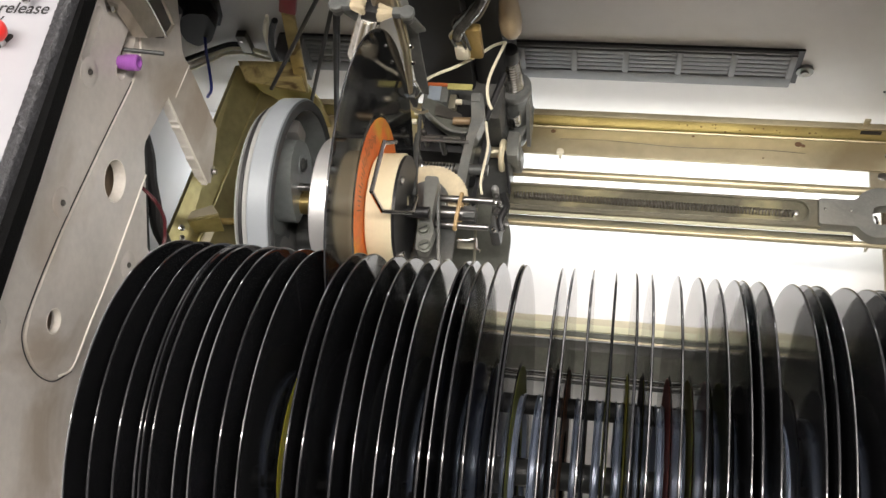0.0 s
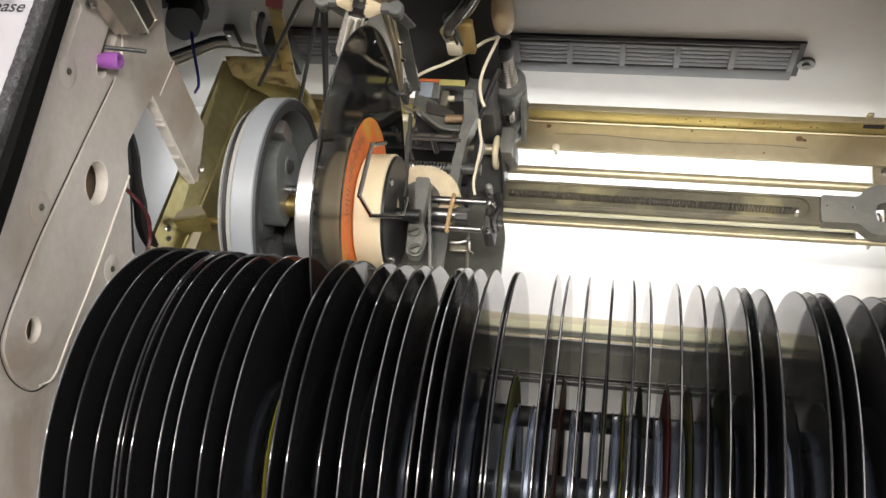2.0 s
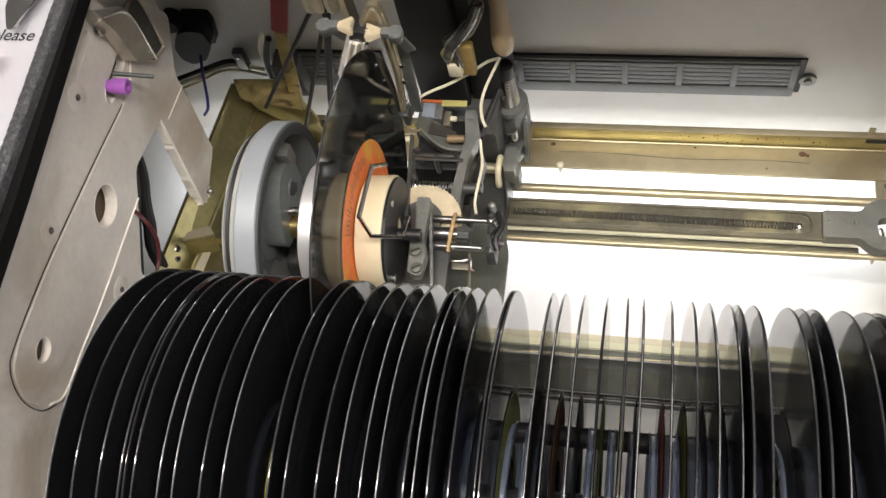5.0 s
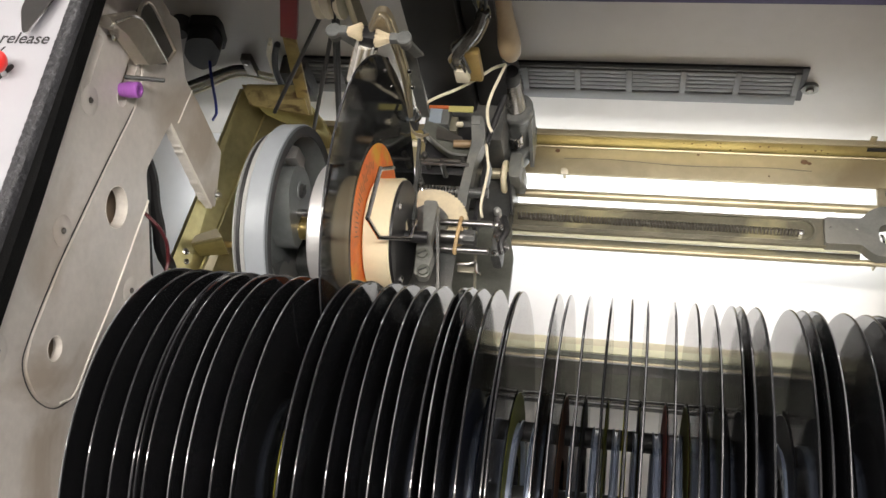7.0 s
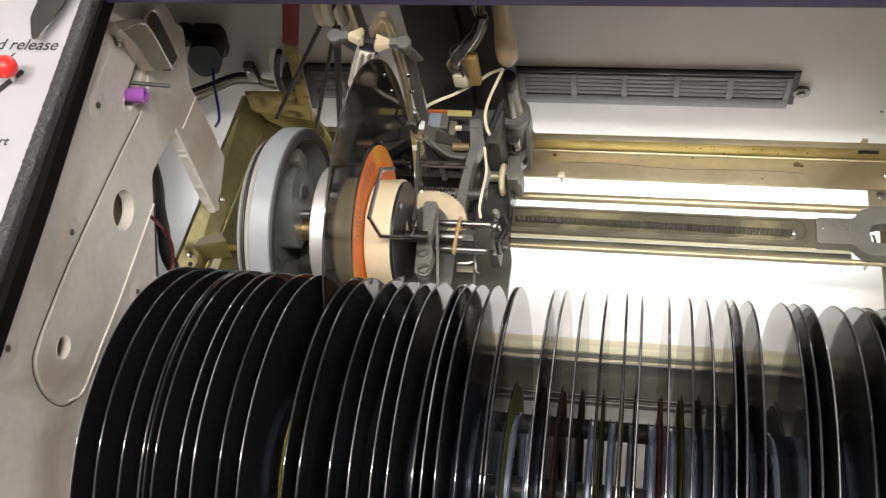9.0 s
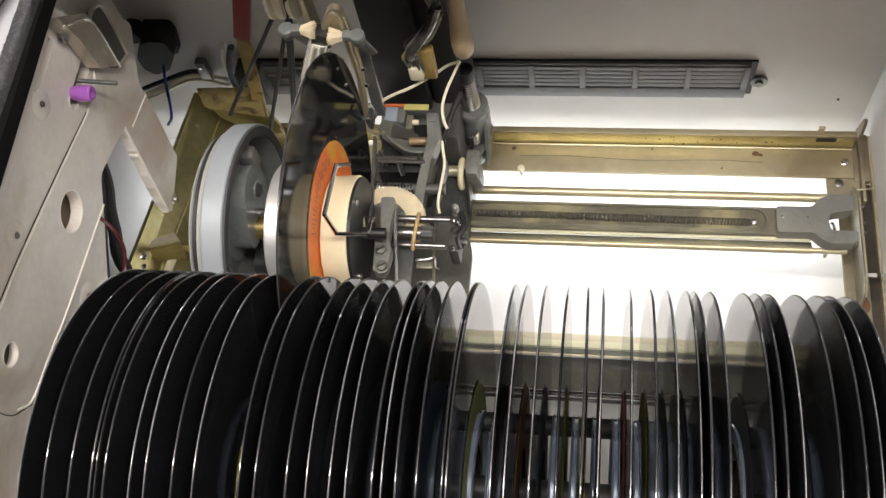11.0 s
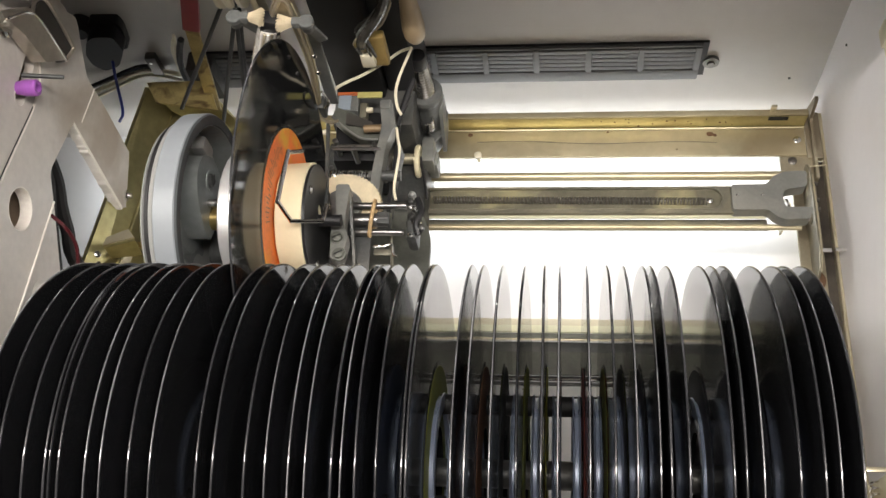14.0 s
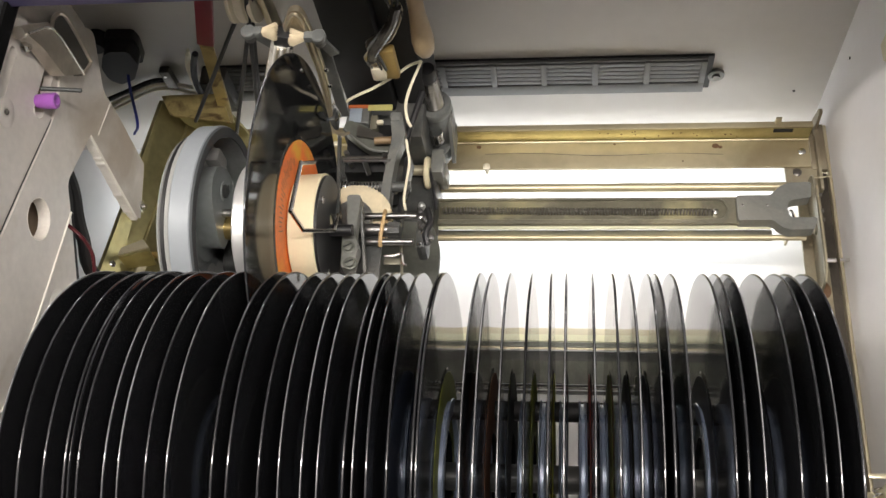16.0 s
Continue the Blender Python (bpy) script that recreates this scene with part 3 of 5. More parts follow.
def front_rail():
    r = thing("front_rail", (0.0, 0.12, 0.06), "yellow zinc-plated front rail under the record rack", "rail")
    # the tube's light is put into the upper face as a paler plate colour
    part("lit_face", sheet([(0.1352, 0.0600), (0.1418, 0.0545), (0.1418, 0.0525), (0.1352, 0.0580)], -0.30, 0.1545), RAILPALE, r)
    part("lower_face", sheet([(0.1420, 0.0540), (0.1490, 0.0475), (0.1490, 0.0455), (0.1420, 0.0520)], -0.30, 0.1545), BRASSPALE, r, "sloping lower face, toned duller than the lit one")
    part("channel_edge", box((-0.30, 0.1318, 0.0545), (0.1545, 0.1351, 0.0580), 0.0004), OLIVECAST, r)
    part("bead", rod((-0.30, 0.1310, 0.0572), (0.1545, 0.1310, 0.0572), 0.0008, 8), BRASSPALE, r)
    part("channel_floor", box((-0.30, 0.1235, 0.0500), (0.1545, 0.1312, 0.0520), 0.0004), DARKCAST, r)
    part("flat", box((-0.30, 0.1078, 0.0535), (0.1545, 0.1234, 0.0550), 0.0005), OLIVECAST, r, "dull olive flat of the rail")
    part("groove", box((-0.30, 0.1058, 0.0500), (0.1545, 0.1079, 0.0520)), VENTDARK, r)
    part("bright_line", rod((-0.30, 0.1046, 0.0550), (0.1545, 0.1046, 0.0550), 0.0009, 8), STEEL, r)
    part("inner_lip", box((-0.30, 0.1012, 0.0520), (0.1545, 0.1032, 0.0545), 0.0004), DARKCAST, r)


front_rail()


def right_frame():
    f = thing("steel_channel", (0.165, 0.15, 0.0), "yellow zinc-plated side channel with a dark groove", "channel")
    part("floor_flange", box((0.1545, -0.25, 0.0555), (0.1700, 0.2630, 0.0580), 0.0006), GRIMYZINC, f)
    part("side_web", sheet(rounded([(0.2450, 0.0560), (0.3020, 0.0560), (0.3020, 0.0640), (0.2980, 0.0840), (0.2945, 0.0850), (0.2920, 0.0660), (0.2450, 0.0660)], 0.0015), 0.1690, 0.1710), GRIMYZINC, f)
    part("corner_web", box((0.1660, 0.2632, 0.0560), (0.1765, 0.3000, 0.0610), 0.0008), GRIMYZINC, f)
    # thin upright plate that the fork runs against
    tab = part("end_tab", sheet(rounded([(0.2520, 0.0620), (0.2520, 0.0740), (0.2400, 0.0790), (0.1860, 0.0800), (0.1720, 0.0740), (0.1690, 0.0585), (0.1800, 0.0580), (0.2400, 0.0580)], 0.004), 0.1612, 0.1626, [ring_outline(0.212, 0.070, 0.0040)]), BAR, f, "thin upright end plate")
    part("tab_rim", tube([(0.1626, 0.2400, 0.0790), (0.1626, 0.1870, 0.0800), (0.1626, 0.1726, 0.0740)], 0.0006, 6, 4), BRASSPALE, tab)
    part("dark_channel", box((0.1702, -0.25, 0.0520), (0.1764, 0.2630, 0.0560)), GROOVEBROWN, f, "dark brown groove")
    part("outer_lip", box((0.1766, -0.25, 0.0), (0.1789, 0.300, 0.0600), 0.0009), BRASSPALE, f)
    part("cross_pin", rod((0.1620, 0.1875, 0.0740), (0.1700, 0.1875, 0.0740), 0.0016, 12), STEEL, f)
    part("cross_pin", rod((0.1725, 0.1880, 0.0740), (0.1785, 0.1880, 0.0740), 0.0011, 12), STEEL, f)
    part("cross_pin", rod((0.1612, 0.2500, 0.0720), (0.1745, 0.2510, 0.0720), 0.0004, 8), BRASSPALE, f)
    part("rust_patch", sheet(ring_outline(0.1650, 0.1735, 0.0042, 0.0060, 14), 0.0578, 0.0584, (), "z"), RUST, f)
    for y, x in ((0.230, 0.1625), (0.215, 0.1650), (0.160, 0.1662), (0.150, 0.1668), (0.1405, 0.1655)):
        screw((x, y, 0.0580), (0, 0, 1), 0.0014, DARKSTEEL, f)
    for y in (0.238, 0.226, 0.219):
        part("stud", rod((0.1626, y, 0.0700), (0.1675, y, 0.0700), 0.0014, 10), DARKSTEEL, tab)
    part("pivot_block", box((0.1590, 0.128, 0.0578), (0.1670, 0.140, 0.0640), 0.001), STEEL, f)
    part("rear_gusset", sheet(rounded([(0.1480, 0.2420), (0.1695, 0.2420), (0.1695, 0.2700), (0.1480, 0.2700)], 0.002), 0.0580, 0.0598, (), "z"), GRIMYZINC, f)
    screw((0.1560, 0.2615, 0.0598), (0, 0, 1), 0.0030, DARKSTEEL, f)
    part("post", box((0.1425, 0.2060, 0.058), (0.1440, 0.2125, 0.0920), 0.0004), IVORY, f, "pale upright strip inside the fork")
    part("bent_contact", tube([(0.1390, 0.2135, 0.0900), (0.1402, 0.2120, 0.0960), (0.1412, 0.2085, 0.0960), (0.1418, 0.2065, 0.0900)], 0.0009, 8, 4), STEEL, f)
    # latch with its spring at the front end of the frame
    l = thing("spring_latch", (0.152, 0.02, 0.14), "zinc-plated latch with a small coil spring", "latch")
    part("cap", box((0.1505, 0.0290, 0.1490), (0.1625, 0.0315, 0.1505), 0.0004), BRASSPALE, l)
    part("backplate", box((0.1510, -0.05, 0.1150), (0.1640, 0.0295, 0.1180), 0.0006), BRASSPALE, l)
    part("upright", box((0.1630, -0.05, 0.0600), (0.1645, 0.0300, 0.1500), 0.0004), BRASSPALE, l)
    part("coil_spring", coil((0.1570, 0.0265, 0.1400), (0.1570, -0.030, 0.1400), 0.0022, 18, 0.0005), STEEL, l)
    k = thing("wall_clip", (0.177, 0.27, 0.155), "small beige clip on the side wall", "clip")
    part("clip_body", box((0.1750, 0.2540, 0.1940), (0.1790, 0.2660, 0.2060), 0.0012), IVORY, k)
    part("clip_foot", box((0.1778, 0.2510, 0.1910), (0.1790, 0.2690, 0.2090), 0.0005), IVORY, k)


right_frame()


# ---- records ----
RACK_Y, RACK_Z, REC_R = 0.0, 0.25, 0.0875


def record_mesh(edge, seed):
    """A pressed record: flat playing faces, a raised middle and a rim trimmed in one of three ways, never quite flat."""
    h = 0.00055
    half = [(h * 1.5, 0.019), (h * 1.5, 0.0455), (h * 1.45, 0.0459), (h * 1.0, 0.0466), (h * 0.95, 0.0470), (h * 0.95, 0.0474), (h * 0.95, 0.0858), (h * 0.95, 0.0862)]
    half += {"c": [(h * 0.94, 0.0866), (h * 0.78, 0.0869), (h * 0.58, 0.08715), (h * 0.42, 0.0873), (h * 0.34, 0.0874), (h * 0.28, REC_R)],
             "b": [(h * 0.95, 0.0866), (h * 0.93, 0.0868), (h * 0.88, 0.0870), (h * 0.75, 0.0872), (h * 0.48, 0.0874), (h * 0.15, REC_R)],
             "t": [(h * 0.90, 0.0866), (h * 0.70, 0.0869), (h * 0.45, 0.0872), (h * 0.25, 0.08738), (h * 0.16, 0.08745), (h * 0.10, REC_R)]}[edge]
    prof = [(-a, r) for a, r in half] + half[::-1]
    bm = lathe(prof, (0, 0, 0), "x", 128)
    for v in bm.verts:
        r, a = math.hypot(v.co.y, v.co.z), math.atan2(v.co.z, v.co.y)
        f = max(0, (r - 0.05) / 0.0375)
        v.co.x += f * f * (0.00016 * math.sin(2 * a + seed) + 0.00009 * math.sin(5 * a + 2.3 * seed) + 0.00005 * noise.noise(Vector((9 * math.cos(a), 9 * math.sin(a), seed))))
    return bm


def label_mesh():
    bm = bmesh.new()
    for s in (-1, 1):
        lathe([(s * 0.00086, 0.0192), (s * 0.00086, 0.0447), (s * 0.00098, 0.0446), (s * 0.00098, 0.0193)], (0, 0, 0), "x", 64, bm)
    return bm


DISCS = {}
for edge in "cbt":
    for k in range(3):
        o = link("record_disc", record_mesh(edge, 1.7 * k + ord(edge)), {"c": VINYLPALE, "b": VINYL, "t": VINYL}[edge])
        DISCS[edge, k] = o.data
        bpy.data.objects.remove(o)
label_data = link("record_label", label_mesh(), LABELS[0])
LABEL = label_data.data
bpy.data.objects.remove(label_data)


def record(x, y, z, label_mat, label, group, lean=(0, 0), disc=("b", 0), turn=0):
    r = thing("vinyl_record", (x, y, z), label, "record", group)
    r.rotation_euler = (radians(turn), radians(lean[0]), radians(lean[1]))
    d = new("disc", DISCS[disc])
    d.parent = r
    me = LABEL.copy()
    me.materials[0] = label_mat
    p = new("paper_label", me)
    p.parent = r
    return r


RIMS = [-0.2075, -0.1978, -0.1881, -0.1802, -0.1786, -0.1750, -0.1655, -0.1598, -0.1498, -0.1421, -0.1256, -0.1195, -0.1082, -0.1009,
        -0.0930, -0.0871, -0.0781, -0.0747, -0.0698, -0.0629, -0.0542, -0.0526, -0.0374, -0.0329, -0.0244, -0.0154, -0.0071, -0.0013, 0.0093, 0.0174,
        0.0246, 0.0319, 0.0356, 0.0415, 0.0552, 0.0594, 0.0646, 0.0758, 0.0838, 0.0886, 0.0954]
EDGES = "cbbbtbccbcbbbcccbcbbbbccctbccbccbbbbcbbcb"  # how each rim was trimmed: c clean-cut and pale, b broad bead, t thin
COLOURS = "black black blue black black black black blue black yellow black black black black silver black black blue silver black blue olive black orange black olive yellow black red olive black black black black black black black black black black black".split()
NAMES = ["yellow", "olive", "red", "blue", "black", "orange", "silver"]
rnd = random.Random(7)
for i, (x, c, e) in enumerate(zip(RIMS, COLOURS, EDGES)):
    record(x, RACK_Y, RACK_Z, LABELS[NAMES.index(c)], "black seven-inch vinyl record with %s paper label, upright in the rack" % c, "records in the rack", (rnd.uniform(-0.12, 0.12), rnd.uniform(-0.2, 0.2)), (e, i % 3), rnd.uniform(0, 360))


def rack():
    """Grooved divider rings on tie rods that hold the records upright."""
    k = thing("record_rack", (-0.055, 0.0, 0.25), "blue-grey rack of grooved divider rings holding the records", "rack")
    prof = [(-0.0013, 0.026), (-0.0016, 0.0330), (-0.0011, 0.0334), (-0.0007, 0.0318), (0.0007, 0.0318), (0.0011, 0.0334), (0.0016, 0.0330), (0.0013, 0.026)]
    first = None
    for i in range(39):
        x = -0.2125 + i * 0.00808
        if first is None:
            first = part("divider_ring", lathe(prof, (x, 0, 0.25), "x", 40), RINGBLUE, k)
            x0 = x
        else:
            o = new("divider_ring", first.data)
            o.parent = k
            o.location = (x - x0, 0, 0)
    for a in (10, 130, 250):
        y, z = 0.0285 * math.cos(radians(a)), 0.0285 * math.sin(radians(a))
        part("tie_rod", rod((-0.225, y, 0.25 + z), (0.103, y, 0.25 + z), 0.0044, 12), RUBBER, k)
    part("axle", rod((-0.24, 0, 0.25), (0.105, 0, 0.25), 0.006, 16), DARKCAST, k)
    for x in (-0.232, 0.1005):
        part("end_plate", lathe([(0, 0.0001), (0, 0.034), (0.003, 0.034), (0.003, 0.0001)], (x, 0, 0.25), "x", 40), RINGBLUE, k)
        part("rack_foot", sheet(rounded([(-0.02, 0.0), (0.02, 0.0), (0.012, 0.25), (-0.012, 0.25)], 0.004), x - 0.002, x), CAST, k)


rack()

# ---- the playing unit ----
AX_Y, AX_Z = 0.126, 0.238
playing = record(-0.1355, AX_Y, AX_Z, ORANGE, "black seven-inch record with orange label, clamped on the turntable", "", (0, 0))
# small print on the label, too small to read
bars = random.Random(41)
for k in range(22):
    a = radians(48 + 3.4 * k)
    r0 = 0.0330 + 0.0012 * (k % 3)
    r1 = r0 + bars.uniform(0.0025, 0.0075)
    p0, p1 = [Vector((-0.1355 + 0.00101, AX_Y + r * math.cos(a), AX_Z + r * math.sin(a))) for r in (r0, r1)]
    part("printed_bar", obox(p0, p1, 0.0006, 0.00006, (1, 0, 0)), LABELS[5], playing)


def flywheel():
    at = (0, AX_Y, AX_Z)
    w = thing("turntable_flywheel", (-0.185, AX_Y, AX_Z), "blue-grey enamelled flywheel with a polished hub disc", "flywheel")
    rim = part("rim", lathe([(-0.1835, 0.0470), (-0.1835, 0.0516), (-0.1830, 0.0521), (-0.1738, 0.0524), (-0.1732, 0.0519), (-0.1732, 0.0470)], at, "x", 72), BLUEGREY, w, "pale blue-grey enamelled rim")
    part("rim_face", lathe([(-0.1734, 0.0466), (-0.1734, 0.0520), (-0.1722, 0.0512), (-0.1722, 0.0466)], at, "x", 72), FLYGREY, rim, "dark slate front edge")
    part("rim_lining", lathe([(-0.1870, 0.0435), (-0.1870, 0.0469), (-0.1730, 0.0468), (-0.1730, 0.0462)], at, "x", 72), FLYWEB, rim)
    part("web", sheet(ring_outline(AX_Y, AX_Z, 0.0440, seg=48), -0.1890, -0.1860, [ring_outline(AX_Y + 0.029 * math.cos(radians(a)), AX_Z + 0.029 * math.sin(radians(a)), 0.0085, seg=18) for a in (190, 232, 274)]), FLYWEB, w)
    part("boss", lathe([(-0.188, 0.0001), (-0.188, 0.0200), (-0.1845, 0.0170), (-0.1835, 0.0105), (-0.1835, 0.0001)], at, "x", 32), FLYWEB, w)
    s = part("shaft", lathe([(-0.180, 0.0001), (-0.180, 0.0058), (-0.163, 0.0058), (-0.163, 0.0001)], at, "x", 24), BRASSY, w, "turned brass shaft")
    part("collar", lathe([(-0.167, 0.0001), (-0.167, 0.0078), (-0.160, 0.0090), (-0.160, 0.0001)], at, "x", 24), STEEL, s)
    part("hub_disc", lathe([(-0.1602, 0.0001), (-0.1602, 0.0325), (-0.1595, 0.0332), (-0.1480, 0.0335), (-0.1474, 0.0328), (-0.1474, 0.0001)], at, "x", 64), CHROME, w, "polished aluminium hub disc")
    part("spindle", lathe([(-0.1475, 0.0001), (-0.1475, 0.020), (-0.1370, 0.020), (-0.1370, 0.0001)], at, "x", 32), DARKCAST, w)
    part("pulley", lathe([(-0.1915, 0.0001), (-0.1915, 0.0462), (-0.1905, 0.0470), (-0.1893, 0.0450), (-0.1880, 0.0450), (-0.1866, 0.0492), (-0.1845, 0.0500), (-0.1837, 0.0495), (-0.1837, 0.0470), (-0.1890, 0.0001)], at, "x", 64), PULLEY, w, "pale grooved pulley behind the flywheel")
    part("belt", lathe([(-0.1892, 0.0445), (-0.1892, 0.0478), (-0.1876, 0.0478), (-0.1876, 0.0445)], at, "x", 64), RUBBER, w, "black drive belt in the groove")
    # bearing arm that reaches into the wheel, with its slotted screw
    arm = part("bearing_arm", sheet(rounded([(0.1120, 0.2380), (0.1180, 0.2520), (0.1280, 0.2640), (0.1380, 0.2680), (0.1480, 0.2640), (0.1540, 0.2500), (0.1500, 0.2360), (0.1300, 0.2300)], 0.009, 6), -0.1850, -0.1735), FLYWEB, w, "grey cast bearing arm")
    screw((-0.1736, 0.1405, 0.2508), (1, 0, 0.15), 0.0036, DARKCAST, arm, tall=0.0022)
    part("screw_seat", lathe([(-0.1736, 0.0036), (-0.1736, 0.0052), (-0.1730, 0.0050), (-0.1730, 0.0038)], (0, 0.1405, 0.2508), "x", 20), FLYWEB, arm)
    part("rod_end", rod((-0.1770, 0.1300, 0.2470), (-0.1610, 0.1300, 0.2470), 0.0022, 12), STEEL, w, "bright rod above the shaft")
    part("white_wedge", box((-0.1850, 0.1560, 0.2420), (-0.1775, 0.1640, 0.2560), 0.002), PULLEY, w)
    part("bearing_stand", sheet(rounded([(0.10, 0.0), (0.15, 0.0), (0.140, 0.22), (0.112, 0.22)], 0.006), -0.180, -0.170), DARKCAST, w)


flywheel()


def clamp():
    at = (0, AX_Y - 0.001, AX_Z)
    c = thing("record_clamp", (-0.125, AX_Y, AX_Z), "cream nylon clamp with a black face plate and wire bail", "clamp")
    part("pad", lathe([(-0.1343, 0.0001), (-0.1343, 0.0268), (-0.1336, 0.0280), (-0.1215, 0.0287), (-0.1210, 0.0282), (-0.1210, 0.0001)], at, "x", 64), CREAM, c, "cream nylon clamp pad")
    face = part("face_plate", sheet(ring_outline(at[1], at[2], 0.0277, seg=56), -0.1210, -0.1196, [ring_outline(at[1] + 0.006, at[2] - 0.003, 0.0042, 0.006)]), BLACK, c, "black face plate")
    for a in (75, 195, 315):
        screw((-0.1196, at[1] + 0.022 * math.cos(radians(a)), at[2] + 0.022 * math.sin(radians(a))), (1, 0, 0), 0.0022, STEEL, face)
    part("axle", rod((-0.1208, at[1], at[2]), (-0.1080, at[1], at[2]), 0.0030, 20), BLACK, c)
    part("wire_bail", tube([(-0.1225, 0.1456, 0.2700), (-0.1232, 0.1352, 0.2862), (-0.1234, 0.1330, 0.2883), (-0.1243, 0.1095, 0.2902), (-0.1242, 0.1077, 0.2893), (-0.1222, 0.1062, 0.2765), (-0.1212, 0.1062, 0.2745),
                             (-0.1120, 0.1122, 0.2628), (-0.1110, 0.1135, 0.2618), (-0.1112, 0.1231, 0.2580)], 0.0010, 8, 3), STEEL, c, "bent steel wire bail")


clamp()


# ---- the side plate with its tab, knob and bracket ----
def side_plate():
    p = thing("side_plate", (-0.283, 0.12, 0.12), "dull stained aluminium side plate with round holes", "plate")
    x0, x1 = -0.2828, -0.2815
    back = rounded([(-0.28, 0.3005), (0.262, 0.3005), (0.262, 0.235), (0.20, 0.235), (0.1600, 0.2040), (0.1500, 0.1960), (0.1210, 0.1750), (0.1180, 0.0), (-0.28, 0.0)], 0.002)
    part("back_plate", sheet(back, -0.2885, -0.2830, [slot_outline(0.1740, 0.2885, 0.2010, 0.2895, 0.0032), ring_outline(0.1352, 0.2315, 0.0122), ring_outline(0.0490, 0.2470, 0.0095), slot_outline(0.1890, 0.2555, 0.2110, 0.2555, 0.0048)]), PLATE, p)
    part("slot_lip", tube([(-0.2829, y, z) for y, z in slot_outline(0.1890, 0.2555, 0.2110, 0.2555, 0.0050)][9:], 0.0003, 6, 0), PLATE, p)
    part("liner", sheet(back, -0.2965, -0.2948), CHIPBOARD, p, "raw chipboard backing")
    arm = rounded([(0.0340, 0.2170), (0.0238, 0.2310), (0.0238, 0.2500), (0.0325, 0.2645), (0.0460, 0.2672), (0.0860, 0.2630), (0.1430, 0.2522), (0.1900, 0.2425), (0.2100, 0.2440), (0.2170, 0.2500), (0.2190, 0.2620), (0.2480, 0.2620), (0.2640, 0.2270), (0.2395, 0.2010), (0.2375, 0.1780), (0.2268, 0.1135), (0.2045, 0.1075),
                   (0.1920, 0.1240), (0.2070, 0.2030), (0.1680, 0.2140), (0.1547, 0.2030), (0.0930, 0.2090), (0.0590, 0.2150), (0.0420, 0.2165)], 0.005)
    a = part("arm_plate", sheet(arm, x0, x1, [ring_outline(0.1352, 0.2315, 0.0116), ring_outline(0.0490, 0.2470, 0.0064)]), PLATE, p, "aluminium arm plate with two holes")
    for y, z, r in ((0.1352, 0.2315, 0.0116), (0.0490, 0.2470, 0.0064)):
        part("hole_edge", sheet(ring_outline(y, z, r + 0.0001), -0.2884 if r > 0.01 else -0.2850, x1 + 0.0001, [ring_outline(y, z, r - 0.0004)]), CUT, a, "bright bored edge")
    part("tab_body", sheet(rounded([(0.2375, 0.1780), (0.2268, 0.1140), (0.2047, 0.1080), (0.1925, 0.1245), (0.2072, 0.2030), (0.2340, 0.2040)], 0.004), -0.2870, -0.2828), PLATE, a)
    part("seam", tube([(-0.2827, 0.0334, 0.2165), (-0.2827, 0.0233, 0.2310), (-0.2827, 0.0233, 0.2502), (-0.2827, 0.0322, 0.2652), (-0.2827, 0.0460, 0.2679), (-0.2827, 0.0860, 0.2637), (-0.2827, 0.1430, 0.2529), (-0.2827, 0.1920, 0.2424)], 0.00033, 6, 5), VENTDARK, a, "dark seam")
    part("sawn_edge", obox((-0.2843, 0.2062, 0.2025), (-0.2843, 0.1913, 0.1255), 0.0058, 0.0012, (0, -1, 0.17), 0.0002), CUT, a, "rough sawn bright edge")
    rn = random.Random(11)
    zig = []
    for i in range(56):
        f = i / 55
        y, z = 0.2060 - 0.0148 * f, 0.2028 - 0.078 * f
        zig.append((y + 0.0002 - 0.0015 * rn.random(), z))
    part("serration", sheet(zig + [(0.1925, 0.1245), (0.2072, 0.2028)], -0.2872, -0.2813), CUT, a, "saw marks along the edge")
    part("bright_edge", tube([(-0.2812, 0.1547, 0.2032), (-0.2812, 0.0930, 0.2095), (-0.2812, 0.0590, 0.2152), (-0.2812, 0.0350, 0.2190), (-0.2812, 0.0270, 0.2290)], 0.0006, 6, 4), CUT, a)
    for y, z in ((0.1700, 0.2815), (0.1022, 0.2690), (0.0330, 0.2880), (0.1035, 0.1915)):
        w = part("washer", lathe([(-0.2830, 0.0022), (-0.2830, 0.0078), (-0.2827, 0.0079), (-0.2824, 0.0074), (-0.2824, 0.0022)], (0, y, z), "x", 32), PLATE, p)
        screw((-0.2825, y, z), (1, 0, 0), 0.0016, DARKSTEEL, w, slot=False)
    part("tab_bolt", lathe([(-0.2815, 0.0001), (-0.2815, 0.0040), (-0.2808, 0.0040), (-0.2806, 0.0022), (-0.2785, 0.0018), (-0.2785, 0.0001)], (0, 0.2025, 0.1218), "x", 20), STEEL, a)
    # highlight along the tab's bend, drawn as a thin pale tube
    part("bend_highlight", tube([(-0.2813, 0.2392, 0.1900), (-0.2813, 0.2120, 0.1950)], 0.0004, 6), CUT, a)
    part("slot_lip", tube([(-0.2829, y, z) for y, z in slot_outline(0.1740, 0.2885, 0.2010, 0.2895, 0.0034)], 0.0003, 6), PLATE, p)
    # bent bracket at the upper end
    b = thing("bent_bracket", (-0.272, 0.22, 0.26), "shiny bent steel bracket screwed on the side plate", "bracket")
    part("bracket_body", sheet(rounded([(0.2075, 0.2962), (0.2265, 0.2760), (0.2251, 0.2381), (0.2108, 0.2555), (0.2108, 0.2800)], 0.0025), -0.2815, -0.2735), NICKEL, b)
